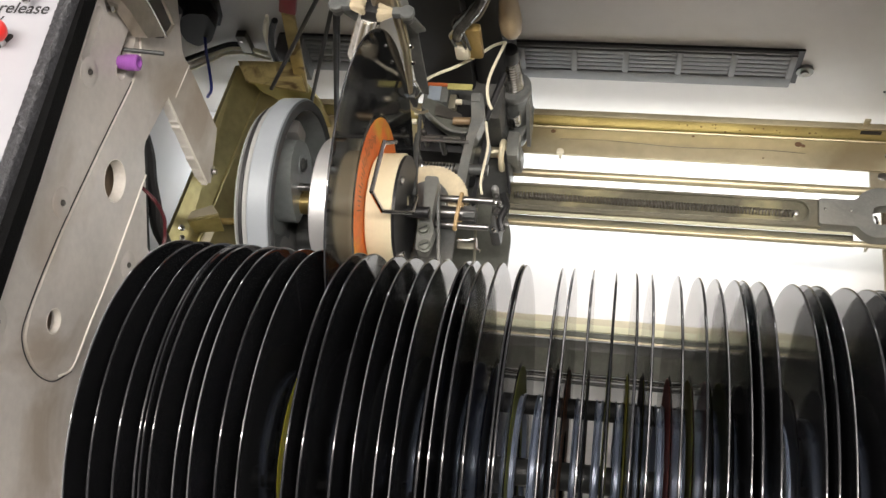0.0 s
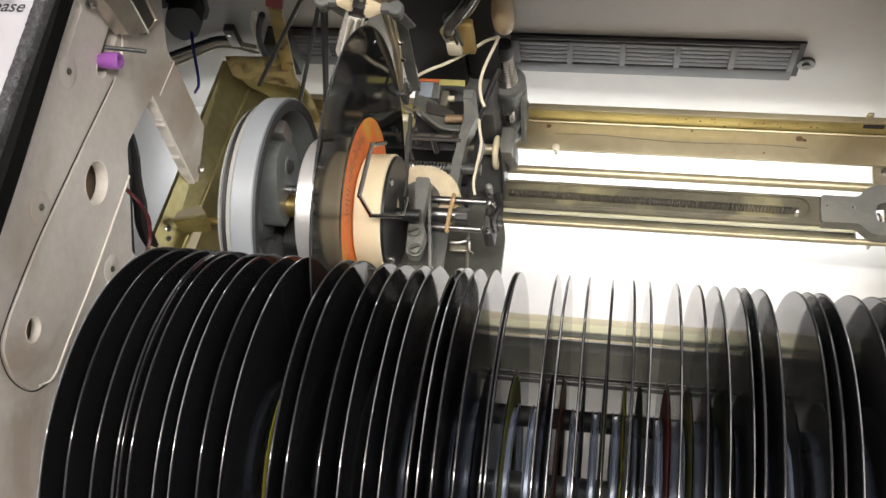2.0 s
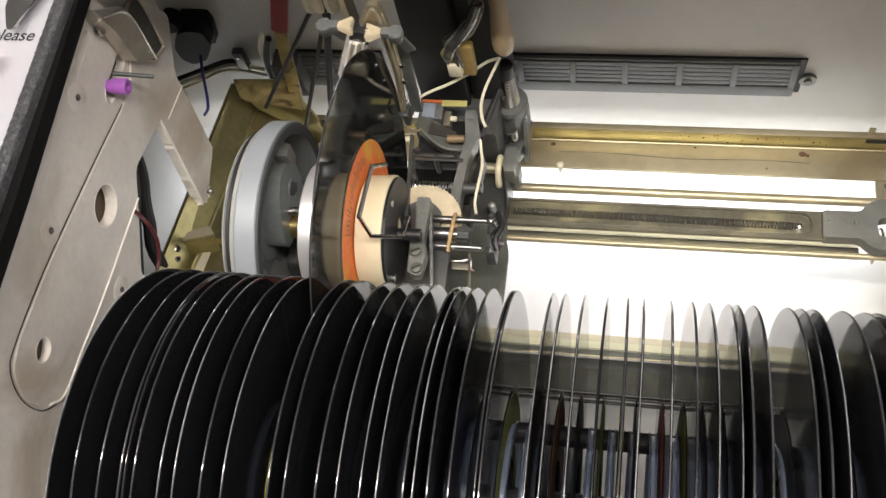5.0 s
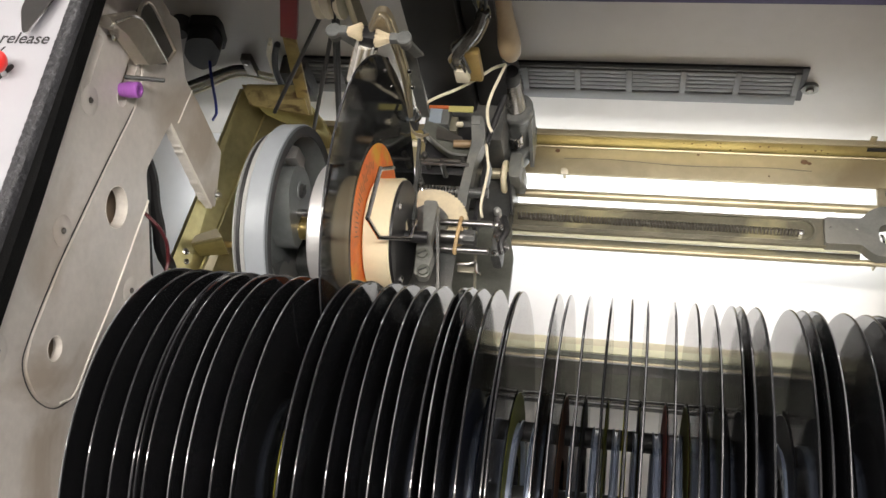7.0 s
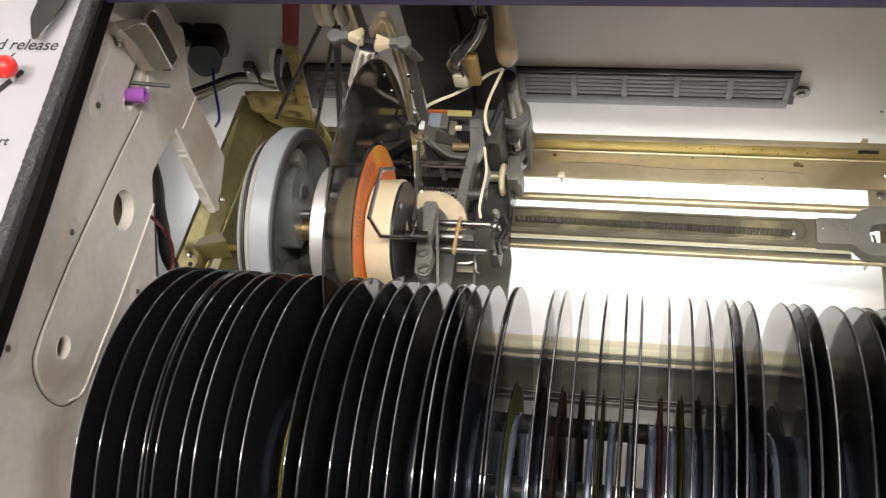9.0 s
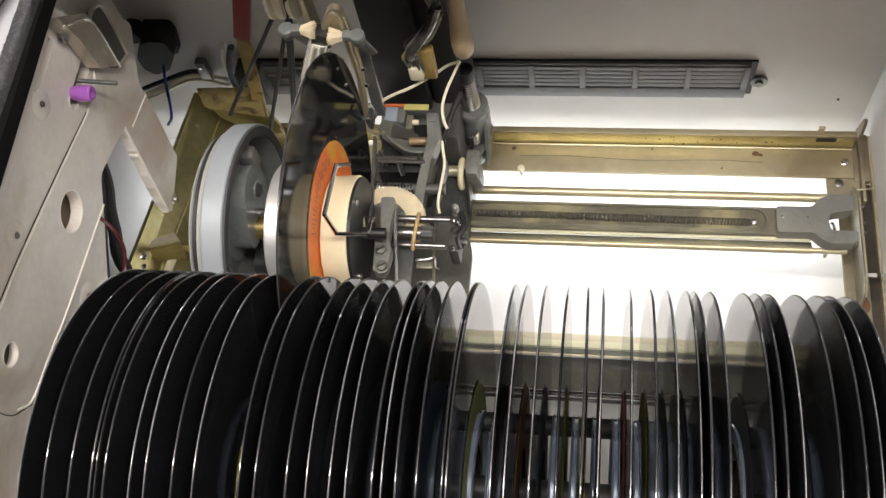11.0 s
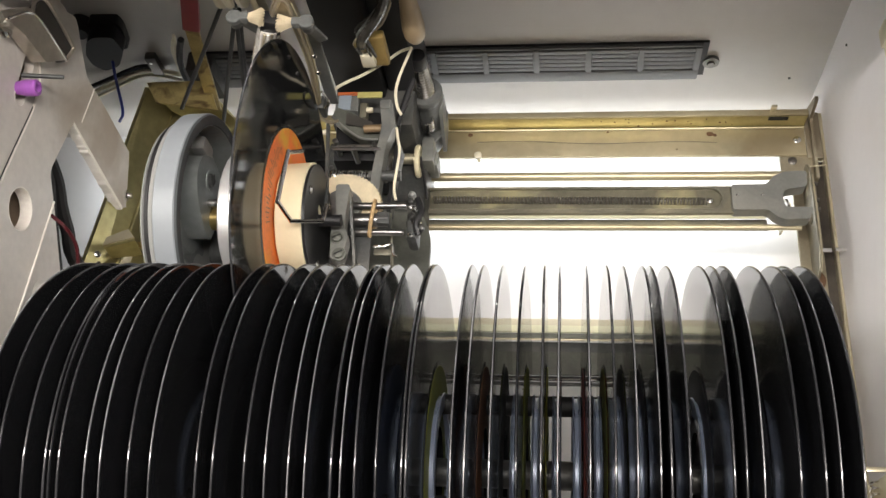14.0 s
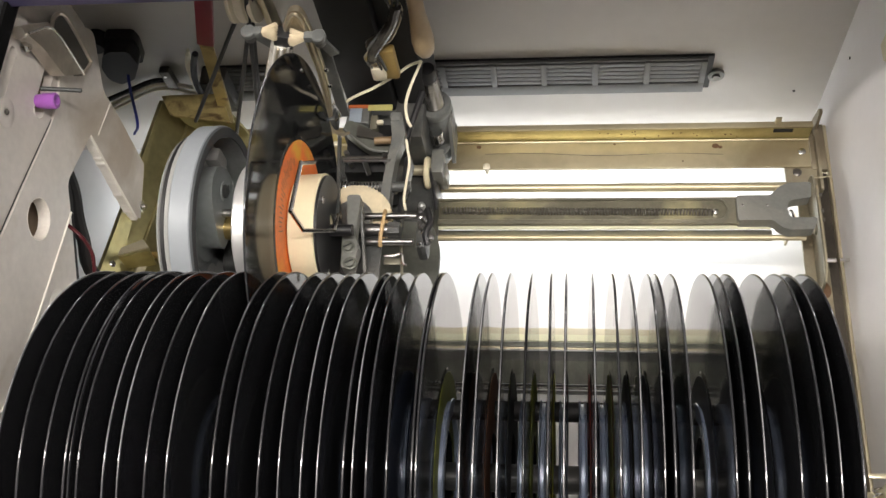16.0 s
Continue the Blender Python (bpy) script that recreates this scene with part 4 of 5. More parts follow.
    # shade of the bracket's recess is put into a darker metal
    part("bracket_side", sheet(rounded([(0.2262, 0.2730), (0.2421, 0.2687), (0.2459, 0.2625), (0.2418, 0.2296), (0.2260, 0.2330)], 0.003), -0.2815, -0.2775), DARKSTEEL, b, "recessed face in darker metal to look shaded")
    part("fold_edge", tube([(-0.2734, 0.2085, 0.2950), (-0.2733, 0.2262, 0.2758), (-0.2733, 0.2250, 0.2385)], 0.0007, 8, 4), STEEL, b)
    part("side_rim", tube([(-0.2740, 0.2258, 0.2770), (-0.2738, 0.2334, 0.2780), (-0.2736, 0.2409, 0.2686), (-0.2736, 0.2369, 0.2375), (-0.2736, 0.2345, 0.2345), (-0.2738, 0.2251, 0.2381)], 0.0011, 8, 5), NICKEL, b)
    part("top_roll", rod((-0.2780, 0.2078, 0.2965), (-0.2770, 0.2262, 0.2772), 0.0034, 16), NICKEL, b)
    part("foot_screw", lathe([(-0.2815, 0.0001), (-0.2815, 0.0030), (-0.2790, 0.0030), (-0.2780, 0.0018), (-0.2772, 0.0018), (-0.2772, 0.0001)], (0, 0.2078, 0.2850), "x", 6), STEEL, b)
    # purple knob on its pin
    k = thing("knob", (-0.275, 0.196, 0.2545), "purple plastic knob in the plate's slot", "knob")
    part("grip", lathe([(-0.2830, 0.0020), (-0.2830, 0.0036), (-0.2800, 0.0040), (-0.2790, 0.0044), (-0.2726, 0.0044), (-0.2718, 0.0038), (-0.2718, 0.0024), (-0.2750, 0.0020)], (0, 0.1922, 0.2588), "x", 24), PURPLE, k)
    part("pin", rod((-0.2815, 0.1985, 0.2615), (-0.2620, 0.2020, 0.2540), 0.0012, 12, round_end=0.0004), DARKCAST, k, "dark steel pin")


side_plate()


def panel_controls():
    z = 0.3125

    def words(text, x_left, width, y, name):
        cu = bpy.data.curves.new(name, "FONT")
        cu.body, cu.shear, cu.size, cu.offset = text, 0.18, 1.0, 0.012
        ob = bpy.data.objects.new(name, cu)
        me = bpy.data.meshes.new_from_object(ob)
        xs = [v.co.x for v in me.vertices]
        s = width / (max(xs) - min(xs))
        me.transform(Matrix.Translation((x_left, y, z + 0.0003)) @ Matrix.Diagonal((s, s, 1, 1)) @ Matrix.Translation((-min(xs), 0, 0)))
        me.materials.clear()
        me.materials.append(INK)
        bpy.data.objects.remove(ob)
        panel = bpy.data.objects["control_panel"]
        me.transform(Matrix.Translation(-panel.location))
        o = new(name, me)
        o.parent = panel
        return tagged(o, "black printed italic words")
    words("lid release", -0.3307, 0.0380, 0.1812, "lettering")
    words("start", -0.3140, 0.0137, 0.1252, "lettering")
    k = thing("release_lever", (-0.310, 0.160, z), "red ball knob on a lever in a dark slot", "lever")
    part("slot", sheet(slot_outline(-0.3165, 0.1560, -0.3080, 0.1672, 0.0017), z, z + 0.0003, (), "z"), VENTDARK, k)
    part("stem", rod((-0.3105, 0.1630, z - 0.002), (-0.3088, 0.1630, z + 0.008), 0.0019, 12), STEEL, k)
    part("ball", lathe([(-0.0058 * math.cos(math.pi * i / 10), max(0.0001, 0.0058 * math.sin(math.pi * i / 10))) for i in range(11)], (-0.3083, 0.1627, z + 0.0110), "z", 24), REDKNOB, k, "red plastic ball")
    part("pointer", obox((-0.3179, 0.1748, z + 0.0003), (-0.3150, 0.1790, z + 0.0003), 0.0006, 0.0003), INK, k)
    b = thing("push_button", (-0.312, 0.100, z), "pale yellow round push button with a rim", "button")
    part("rim", lathe([(z, 0.0080), (z, 0.0105), (z + 0.001, 0.0105), (z + 0.0018, 0.0082)], (-0.3115, 0.1080, 0), "z", 32), CHROME, b)
    part("cap", lathe([(z, 0.0001), (z, 0.0080), (z + 0.003, 0.0076), (z + 0.004, 0.0001)], (-0.3115, 0.1080, 0), "z", 32), CREAM, b)
    t = thing("metal_tongue", (-0.29, 0.19, z), "pointed dark steel tongue over the panel", "tongue")
    part("blade", sheet(rounded([(-0.3035, 0.1830), (-0.3005, 0.1822), (-0.2930, 0.2040), (-0.2890, 0.2400), (-0.3060, 0.2400), (-0.3085, 0.1960)], 0.002), z + 0.006, z + 0.0072, (), "z"), STEEL, t)
    part("foot", box((-0.3060, 0.236, z), (-0.2895, 0.250, z + 0.0072), 0.0006), STEEL, t)


panel_controls()


# ---- brass bracket, socket and cables behind the flywheel ----
def left_corner():
    b = thing("drive_bracket", (-0.25, 0.17, 0.0), "yellow zinc-plated bracket beside the flywheel, stained", "bracket")
    def slab(corners, thick, bm=None):
        bm = bm or bmesh.new()
        q = [Vector(c) for c in corners]
        n = (q[1] - q[0]).cross(q[2] - q[0]).normalized() * thick
        top = [bm.verts.new(c) for c in q]
        low = [bm.verts.new(c - n) for c in q]
        bm.faces.new(top)
        bm.faces.new(low[::-1])
        for k in range(len(q)):
            bm.faces.new((top[k], low[k], low[(k + 1) % len(q)], top[(k + 1) % len(q)]))
        return bm
    part("left_web", slab([(-0.2762, 0.2783, 0.135), (-0.3023, 0.0800, 0.135), (-0.2948, 0.0800, 0.112), (-0.2661, 0.2729, 0.112)], 0.0020), OLIVE, b)
    part("right_web", slab([(-0.2659, 0.2729, 0.1122), (-0.2946, 0.0800, 0.1122), (-0.2600, 0.0800, 0.080), (-0.2330, 0.2729, 0.080)], 0.0020), OLIVE, b)
    part("top_flange", slab([(-0.2750, 0.2780, 0.1405), (-0.2330, 0.2790, 0.1405), (-0.2230, 0.2560, 0.1405), (-0.2660, 0.2625, 0.1405)][::-1], 0.0020), OLIVEBROWN, b, "brown-stained top flange")
    part("fold", rod((-0.2660, 0.2729, 0.1124), (-0.2947, 0.0800, 0.1124), 0.0010, 8), OLIVE, b)
    part("leg", slab([(-0.2768, 0.2783, 0.1345), (-0.3029, 0.0800, 0.1345), (-0.3029, 0.0800, 0.0), (-0.2768, 0.2783, 0.0)], 0.0020), OLIVE, b)
    part("back_web", sheet(rounded([(-0.2765, 0.0), (-0.2765, 0.1340), (-0.2734, 0.1392), (-0.2380, 0.1402), (-0.2280, 0.0950), (-0.2280, 0.0)], 0.003), 0.2772, 0.2792, (), "y"), OLIVE, b)
    part("stain", rod((-0.2560, 0.2766, 0.1290), (-0.2560, 0.2773, 0.1290), 0.0022, 14), RUST, b)
    part("stain", rod((-0.2480, 0.2766, 0.1330), (-0.2480, 0.2773, 0.1330), 0.0014, 14), RUST, b)
    part("dark_hole", rod((-0.2640, 0.2766, 0.1195), (-0.2640, 0.2773, 0.1195), 0.0028, 14), VENTDARK, b)
    part("angle_clip", slab([(-0.2846, 0.1615, 0.132), (-0.2832, 0.1666, 0.132), (-0.2700, 0.1725, 0.132), (-0.2651, 0.1669, 0.132)], 0.0016), BRASSPALE, b)
    part("clip_leg", slab([(-0.2846, 0.1612, 0.132), (-0.2651, 0.1666, 0.132), (-0.2680, 0.1660, 0.1120), (-0.2846, 0.1605, 0.1180)], 0.0014), OLIVE, b)
    part("stop_pin", rod((-0.2780, 0.1680, 0.1190), (-0.2450, 0.1690, 0.1190), 0.0022, 14), BRASSY, b)
    part("rib", slab([(-0.2771, 0.1696, 0.115), (-0.2800, 0.1450, 0.118), (-0.2770, 0.1450, 0.112), (-0.2745, 0.1696, 0.110)], 0.0014), BRASSPALE, b)
    screw((-0.2862, 0.1545, 0.1345), (0.6, 0, 0.6), 0.0022, STEEL, b)
    screw((-0.2850, 0.1485, 0.1325), (0.6, 0, 0.6), 0.0019, STEEL, b)
    solid("dark_hose", tube([(-0.300, 0.1960, 0.2050), (-0.2975, 0.1865, 0.1880), (-0.2975, 0.1800, 0.1770), (-0.2970, 0.1700, 0.1690), (-0.2960, 0.1600, 0.1580), (-0.2960, 0.1450, 0.1300), (-0.2960, 0.1400, 0.0)], 0.0042, 10, 5), RUBBER, "black rubber hose running down behind the side plate", "hose")
    # mains socket
    s = thing("wall_socket", (-0.31, 0.32, 0.14), "black plastic socket with a plug on the back wall", "socket")
    part("body", sheet(rounded([(-0.3270, 0.1255), (-0.3185, 0.1560), (-0.2985, 0.1556), (-0.2972, 0.1470), (-0.3012, 0.1262)], 0.003), 0.3170, 0.3239, (), "y"), BLACK, s)
    part("plug", sheet(rounded([(-0.3205, 0.1480), (-0.3133, 0.1530), (-0.3000, 0.1525), (-0.2985, 0.1371), (-0.3080, 0.1210), (-0.3205, 0.1150), (-0.3270, 0.1215), (-0.3272, 0.1340)], 0.0035), 0.3065, 0.3172, (), "y"), BLACK, s, "black hexagonal plug")
    part("side_boss", lathe([(0.312, 0.0001), (0.312, 0.006), (0.3238, 0.007), (0.3238, 0.0001)], (-0.3260, 0, 0.1500), "y", 20), BLACK, s)
    solid("blue_wire", tube([(-0.3110, 0.3070, 0.1260), (-0.3085, 0.2960, 0.1220), (-0.3080, 0.2810, 0.1030), (-0.3150, 0.2800, 0.0910)], 0.0011), BLUEWIRE, "short blue insulated wire hanging from the plug", "wire")
    c = thing("cable_bundle", (-0.31, 0.318, 0.09), "black and white cables clipped on the back wall", "cables")
    part("white_cable", tube([(-0.3560, 0.3140, 0.0740), (-0.3300, 0.3160, 0.0860), (-0.3080, 0.3190, 0.0960), (-0.2920, 0.3190, 0.0975), (-0.2780, 0.3190, 0.0930), (-0.2720, 0.3150, 0.1000), (-0.2660, 0.3100, 0.1300), (-0.2580, 0.3050, 0.1500)], 0.0016), IVORY, c)
    part("white_cable", tube([(-0.3560, 0.3120, 0.0700), (-0.3300, 0.3140, 0.0825), (-0.3080, 0.3170, 0.0930), (-0.2920, 0.3170, 0.0945), (-0.2760, 0.3160, 0.0900), (-0.2700, 0.3130, 0.1000), (-0.2630, 0.3080, 0.1300), (-0.2560, 0.3050, 0.1550)], 0.0013), IVORY, c)
    part("black_cable", tube([(-0.3550, 0.3150, 0.0800), (-0.3300, 0.3170, 0.0910), (-0.3060, 0.3200, 0.1000), (-0.2920, 0.3200, 0.1010)], 0.0018), RUBBER, c)
    part("black_cable", tube([(-0.2600, 0.3000, 0.0700), (-0.2620, 0.3020, 0.1000), (-0.2600, 0.3000, 0.1250), (-0.2520, 0.2950, 0.1500), (-0.2430, 0.2900, 0.1700)], 0.0022), RUBBER, c)
    part("clip", box((-0.2945, 0.3165, 0.0920), (-0.2870, 0.3225, 0.1150), 0.0008), DARKSTEEL, c, "small steel clip")
    part("clip_screw", rod((-0.2905, 0.3150, 0.1110), (-0.2905, 0.3170, 0.1110), 0.0012, 10), STEEL, c)
    solid("junction_box", box((-0.2640, 0.3080, 0.0760), (-0.2450, 0.3238, 0.1120), 0.001), DARKCAST, "dark grey junction box on the back wall", "box")
    solid("black_cable", tube([(-0.2862, 0.1720, 0.2120), (-0.2862, 0.1640, 0.2030), (-0.2865, 0.1500, 0.1930), (-0.2868, 0.1220, 0.1710), (-0.2875, 0.0950, 0.1450), (-0.2880, 0.0700, 0.0900), (-0.2880, 0.0600, 0.0)], 0.0034), RUBBER, "thick black cable rising beside the side plate", "cable")
    solid("red_wire", tube([(-0.2830, 0.1480, 0.2000), (-0.2750, 0.1420, 0.1960), (-0.2725, 0.1370, 0.1860), (-0.2725, 0.1290, 0.1790), (-0.2740, 0.1150, 0.1650), (-0.2800, 0.0900, 0.0800), (-0.2800, 0.0900, 0.0)], 0.0011), REDWIRE, "thin dark red wire beside the side plate", "wire")
    # red-sleeved lever
    l = thing("lever_bar", (-0.23, 0.28, 0.1), "flat brass lever with a red plastic sleeve", "lever")
    part("bar", obox((-0.2330, 0.2700, 0.1200), (-0.2195, 0.2700, 0.2100), 0.0082, 0.0022, (0, 1, 0), 0.0004), OLIVEBROWN, l)
    part("sleeve", obox((-0.2200, 0.2700, 0.2060), (-0.2052, 0.2700, 0.2550), 0.0105, 0.0050, (0, 1, 0), 0.0012), RED, l, "red plastic sleeve")
    # cord pulley with its four cords
    p = thing("cord_pulley", (-0.173, 0.252, 0.262), "pale grooved pulley with taut black rubber cords", "pulley")
    part("wheel", lathe([(-0.1830, 0.0001), (-0.1830, 0.0150), (-0.1810, 0.0150), (-0.1795, 0.0130), (-0.1780, 0.0150), (-0.1740, 0.0150), (-0.1725, 0.0130), (-0.1710, 0.0150), (-0.1690, 0.0150), (-0.1690, 0.0001)], (0, 0.2560, 0.2640), "x", 40), IVORY, p)
    part("bracket_arm", box((-0.1680, 0.250, 0.200), (-0.1640, 0.262, 0.290), 0.001), BRASSPALE, p)
    for a, q in (((-0.1765, 0.2500, 0.2640), (-0.2290, 0.2500, 0.1740)), ((-0.1825, 0.2490, 0.2340), (-0.2170, 0.2500, 0.1420)), ((-0.1712, 0.2480, 0.2640), (-0.2000, 0.2500, 0.1430)), ((-0.1725, 0.2440, 0.2640), (-0.1985, 0.2440, 0.1480))):
        a, q = Vector(a), Vector(q)
        part("cord", rod(a + (a - q) * 0.1, q + (q - a) * 0.25, 0.0013, 10), RUBBER, p, "taut black rubber cord")


left_corner()


# ---- pickup arm, brushes and the carriage ----
def pickup():
    a = thing("pickup_arm", (-0.13, 0.216, 0.2), "champagne-coloured metal pickup arm bent into a peak", "pickup arm")
    # a folded channel: two narrow faces meeting in a ridge, up from the collar, over the peak and down the long leg
    part("strip", sheet(rounded([(-0.1470, 0.2790), (-0.1378, 0.2970), (-0.1350, 0.2992), (-0.1318, 0.2985), (-0.1302, 0.2930), (-0.1296, 0.2760), (-0.1300, 0.2490), (-0.1318, 0.2310), (-0.1350, 0.2060), (-0.1378, 0.2060), (-0.1350, 0.2310), (-0.1336, 0.2490), (-0.1340, 0.2760), (-0.1358, 0.2830), (-0.1400, 0.2790)], 0.0018, 4), 0.2148, 0.2185, (), "y"), CHAMPAGNE, a)
    part("ridge", tube([(-0.1436, 0.2142, 0.2820), (-0.1366, 0.2138, 0.2950), (-0.1336, 0.2136, 0.2972), (-0.1320, 0.2138, 0.2900), (-0.1317, 0.2138, 0.2760), (-0.1318, 0.2140, 0.2490), (-0.1336, 0.2140, 0.2300), (-0.1362, 0.2142, 0.2080)], 0.0012, 8, 4), CHAMPAGNE, a)
    part("outer_rim", tube([(-0.1304, 0.2145, 0.2930), (-0.1297, 0.2145, 0.2760), (-0.1301, 0.2145, 0.2490), (-0.1319, 0.2145, 0.2310), (-0.1349, 0.2145, 0.2080)], 0.0005, 8, 4), RAILTAN, a)
    part("inner_rim", tube([(-0.1376, 0.2145, 0.2075), (-0.1350, 0.2145, 0.2310), (-0.1337, 0.2145, 0.2490), (-0.1341, 0.2145, 0.2750)], 0.0004, 8, 3), RAILTAN, a)
    part("collar", obox((-0.1422, 0.2130, 0.2855), (-0.1448, 0.2125, 0.2765), 0.0105, 0.0080, (0, 1, 0), 0.0016), BLACK, a, "black plastic collar")
    s = part("sleeve", rod((-0.1450, 0.2130, 0.2790), (-0.1570, 0.2130, 0.2440), 0.0056, 9, None, 0.0070), CRINKLED, a, "crumpled bright metal sleeve")
    rn = random.Random(21)
    # thin pale and dull rods paint reflected streaks along the sleeve
    for k in range(7):
        f = -1 + k / 3
        dx, dy = 0.0054 * f, -0.0054 * math.sqrt(max(0, 1 - f * f)) - 0.0002
        j = rn.uniform(-0.0008, 0.0008)
        part("sheen_streak", tube([(-0.1450 + dx, 0.2130 + dy, 0.2785), (-0.1505 + dx * 1.1 + j, 0.2130 + dy * 1.1, 0.2630), (-0.1570 + dx * 1.2, 0.2130 + dy * 1.2, 0.2445)], 0.0005 + 0.0003 * rn.random(), 6, 4), SLEEVE if k % 2 else GRIMYZINC, s)
    part("foot", box((-0.1400, 0.2120, 0.1960), (-0.1330, 0.2200, 0.2070), 0.001), DARKCAST, a)
    part("lead", tube([(-0.1375, 0.2120, 0.2090), (-0.1352, 0.2090, 0.2010), (-0.1310, 0.2085, 0.1970), (-0.1270, 0.2110, 0.1950)], 0.0009), CHAMPAGNE, a)
    part("loop", tube([(-0.1322, 0.2110, 0.2080), (-0.1290, 0.2105, 0.2120), (-0.1285, 0.2105, 0.2180), (-0.1305, 0.2110, 0.2240)], 0.0007), STEEL, a)
    for x, z in ((-0.1296, 0.2375), (-0.1285, 0.2520)):
        screw((x, 0.2140, z), (0.5, -1, 0.5), 0.0013, STEEL, a, slot=False)
    g = thing("link_plate", (-0.125, 0.212, 0.2), "flat grey link plate beside the pickup arm", "link")
    part("link", obox((-0.1288, 0.2230, 0.2600), (-0.1312, 0.2230, 0.1950), 0.0062, 0.0018, (0, 1, 0), 0.0003), CAST, g)
    part("elbow", obox((-0.1300, 0.2185, 0.2760), (-0.1225, 0.2185, 0.2590), 0.0055, 0.0016, (0, 1, 0), 0.0003), CAST, g)


pickup()


def brush(x, y, z, side):
    """A small bristle brush in a grey clip; side tells which way it points."""
    b = thing("cleaning_brush", (x, y, z), "small record-cleaning brush with pale bristles in a grey clip", "brush", "cleaning brushes")
    part("clip", lathe([(-0.0018, 0.0001), (-0.0018, 0.0034), (-0.0010, 0.0039), (0.0012, 0.0039), (0.0018, 0.0034), (0.0018, 0.0001)], (x, y, z), "z", 28), CAST, b)
    part("cap", lathe([(-0.0052, 0.0001), (-0.0052, 0.0030), (-0.0016, 0.0032), (-0.0016, 0.0001)], (x, y, z), "z", 20), DARKCAST, b)
    part("clip_block", obox((x + side * 0.003, y, z), (x + side * 0.0072, y, z), 0.0044, 0.0040, (0, 0, 1), 0.0006), CAST, b)
    bm = bmesh.new()
    rn = random.Random(5)
    for i in range(220):
        u, w = rn.uniform(-1, 1), rn.uniform(-1, 1)
        a = (x + side * 0.0065, y + u * 0.0012, z + w * 0.0012)
        e = (x + side * (0.0140 + rn.uniform(-0.001, 0.001)), y + u * 0.0040, z + w * 0.0024)
        rod(a, e, 0.00026, 4, bm)
    part("bristles", bm, BRISTLE, b, "splayed pale bristles")


brush(-0.1600, 0.2110, 0.2882, 1)
brush(-0.1247, 0.2100, 0.2846, -1)
solid("brush_stay", obox((-0.1585, 0.2125, 0.2860), (-0.1475, 0.2150, 0.2680), 0.0050, 0.0030, (0, 1, 0), 0.0005), CAST, "grey stay that carries a cleaning brush", "stay")


def motor():
    m = thing("motor_housing", (-0.12, 0.27, 0.0), "tall black motor housing behind the pickup arm", "housing")
    part("front", box((-0.1375, 0.2500, 0.15), (-0.1080, 0.2950, 0.30), 0.002), RUBBER, m)
    part("side", box((-0.1070, 0.2550, 0.05), (-0.0880, 0.3000, 0.30), 0.002), RUBBER, m)
    part("base", box((-0.1400, 0.2300, 0.05), (-0.0900, 0.2950, 0.16), 0.003), DARKCAST, m)
    c = thing("wire_tangle", (-0.10, 0.24, 0.24), "tangle of dark wires in a clear plastic sleeve beside the motor", "wires")
    rn = random.Random(31)
    run = [(-0.0880, 0.2440, 0.2980), (-0.0905, 0.2420, 0.2760), (-0.0930, 0.2400, 0.2620), (-0.0990, 0.2385, 0.2480), (-0.1060, 0.2375, 0.2400), (-0.1088, 0.2370, 0.2310), (-0.1075, 0.2365, 0.2220)]
    for k in range(8):
        q = [(x + rn.uniform(-0.0050, 0.0050), y + rn.uniform(-0.0022, 0.0022), z + rn.uniform(-0.002, 0.002)) for x, y, z in run]
        part("wire", tube(q, rn.uniform(0.0007, 0.0014), 8, 6), (DARKCAST, GLOSSYSLEEVE, GRIMYZINC, CAST, BLACK, OLIVEBROWN, GLOSSYSLEEVE, CAST)[k], c)
    part("clear_sleeve", tube([(-0.0900, 0.2400, 0.2700), (-0.0945, 0.2380, 0.2580), (-0.1010, 0.2360, 0.2480), (-0.1070, 0.2350, 0.2390), (-0.1090, 0.2350, 0.2320)], 0.0030, 10, 5), GLOSSYSLEEVE, c, "dull clear plastic sleeve")
    solid("brown_connector", box((-0.1060, 0.2370, 0.2100), (-0.0965, 0.2430, 0.2360), 0.002), material("amber_plastic", (0.30, 0.21, 0.07), 0.35, 0, 0.2, 60), "amber plastic connector under the cable loop", "connector")
    solid("pale_terminal", box((-0.1120, 0.2340, 0.2120), (-0.1035, 0.2420, 0.2240), 0.0024), IVORY, "pale terminal block under the connector", "terminal")
    h = solid("wooden_handle", lathe([(0.2250, 0.0001), (0.2252, 0.0040), (0.2290, 0.0058), (0.2370, 0.0064), (0.2480, 0.0056), (0.2620, 0.0044), (0.3000, 0.0042), (0.3000, 0.0001)], (-0.0805, 0.2440, 0), "z", 28), WOOD, "pale varnished wooden handle hanging by the back wall", "handle")


motor()


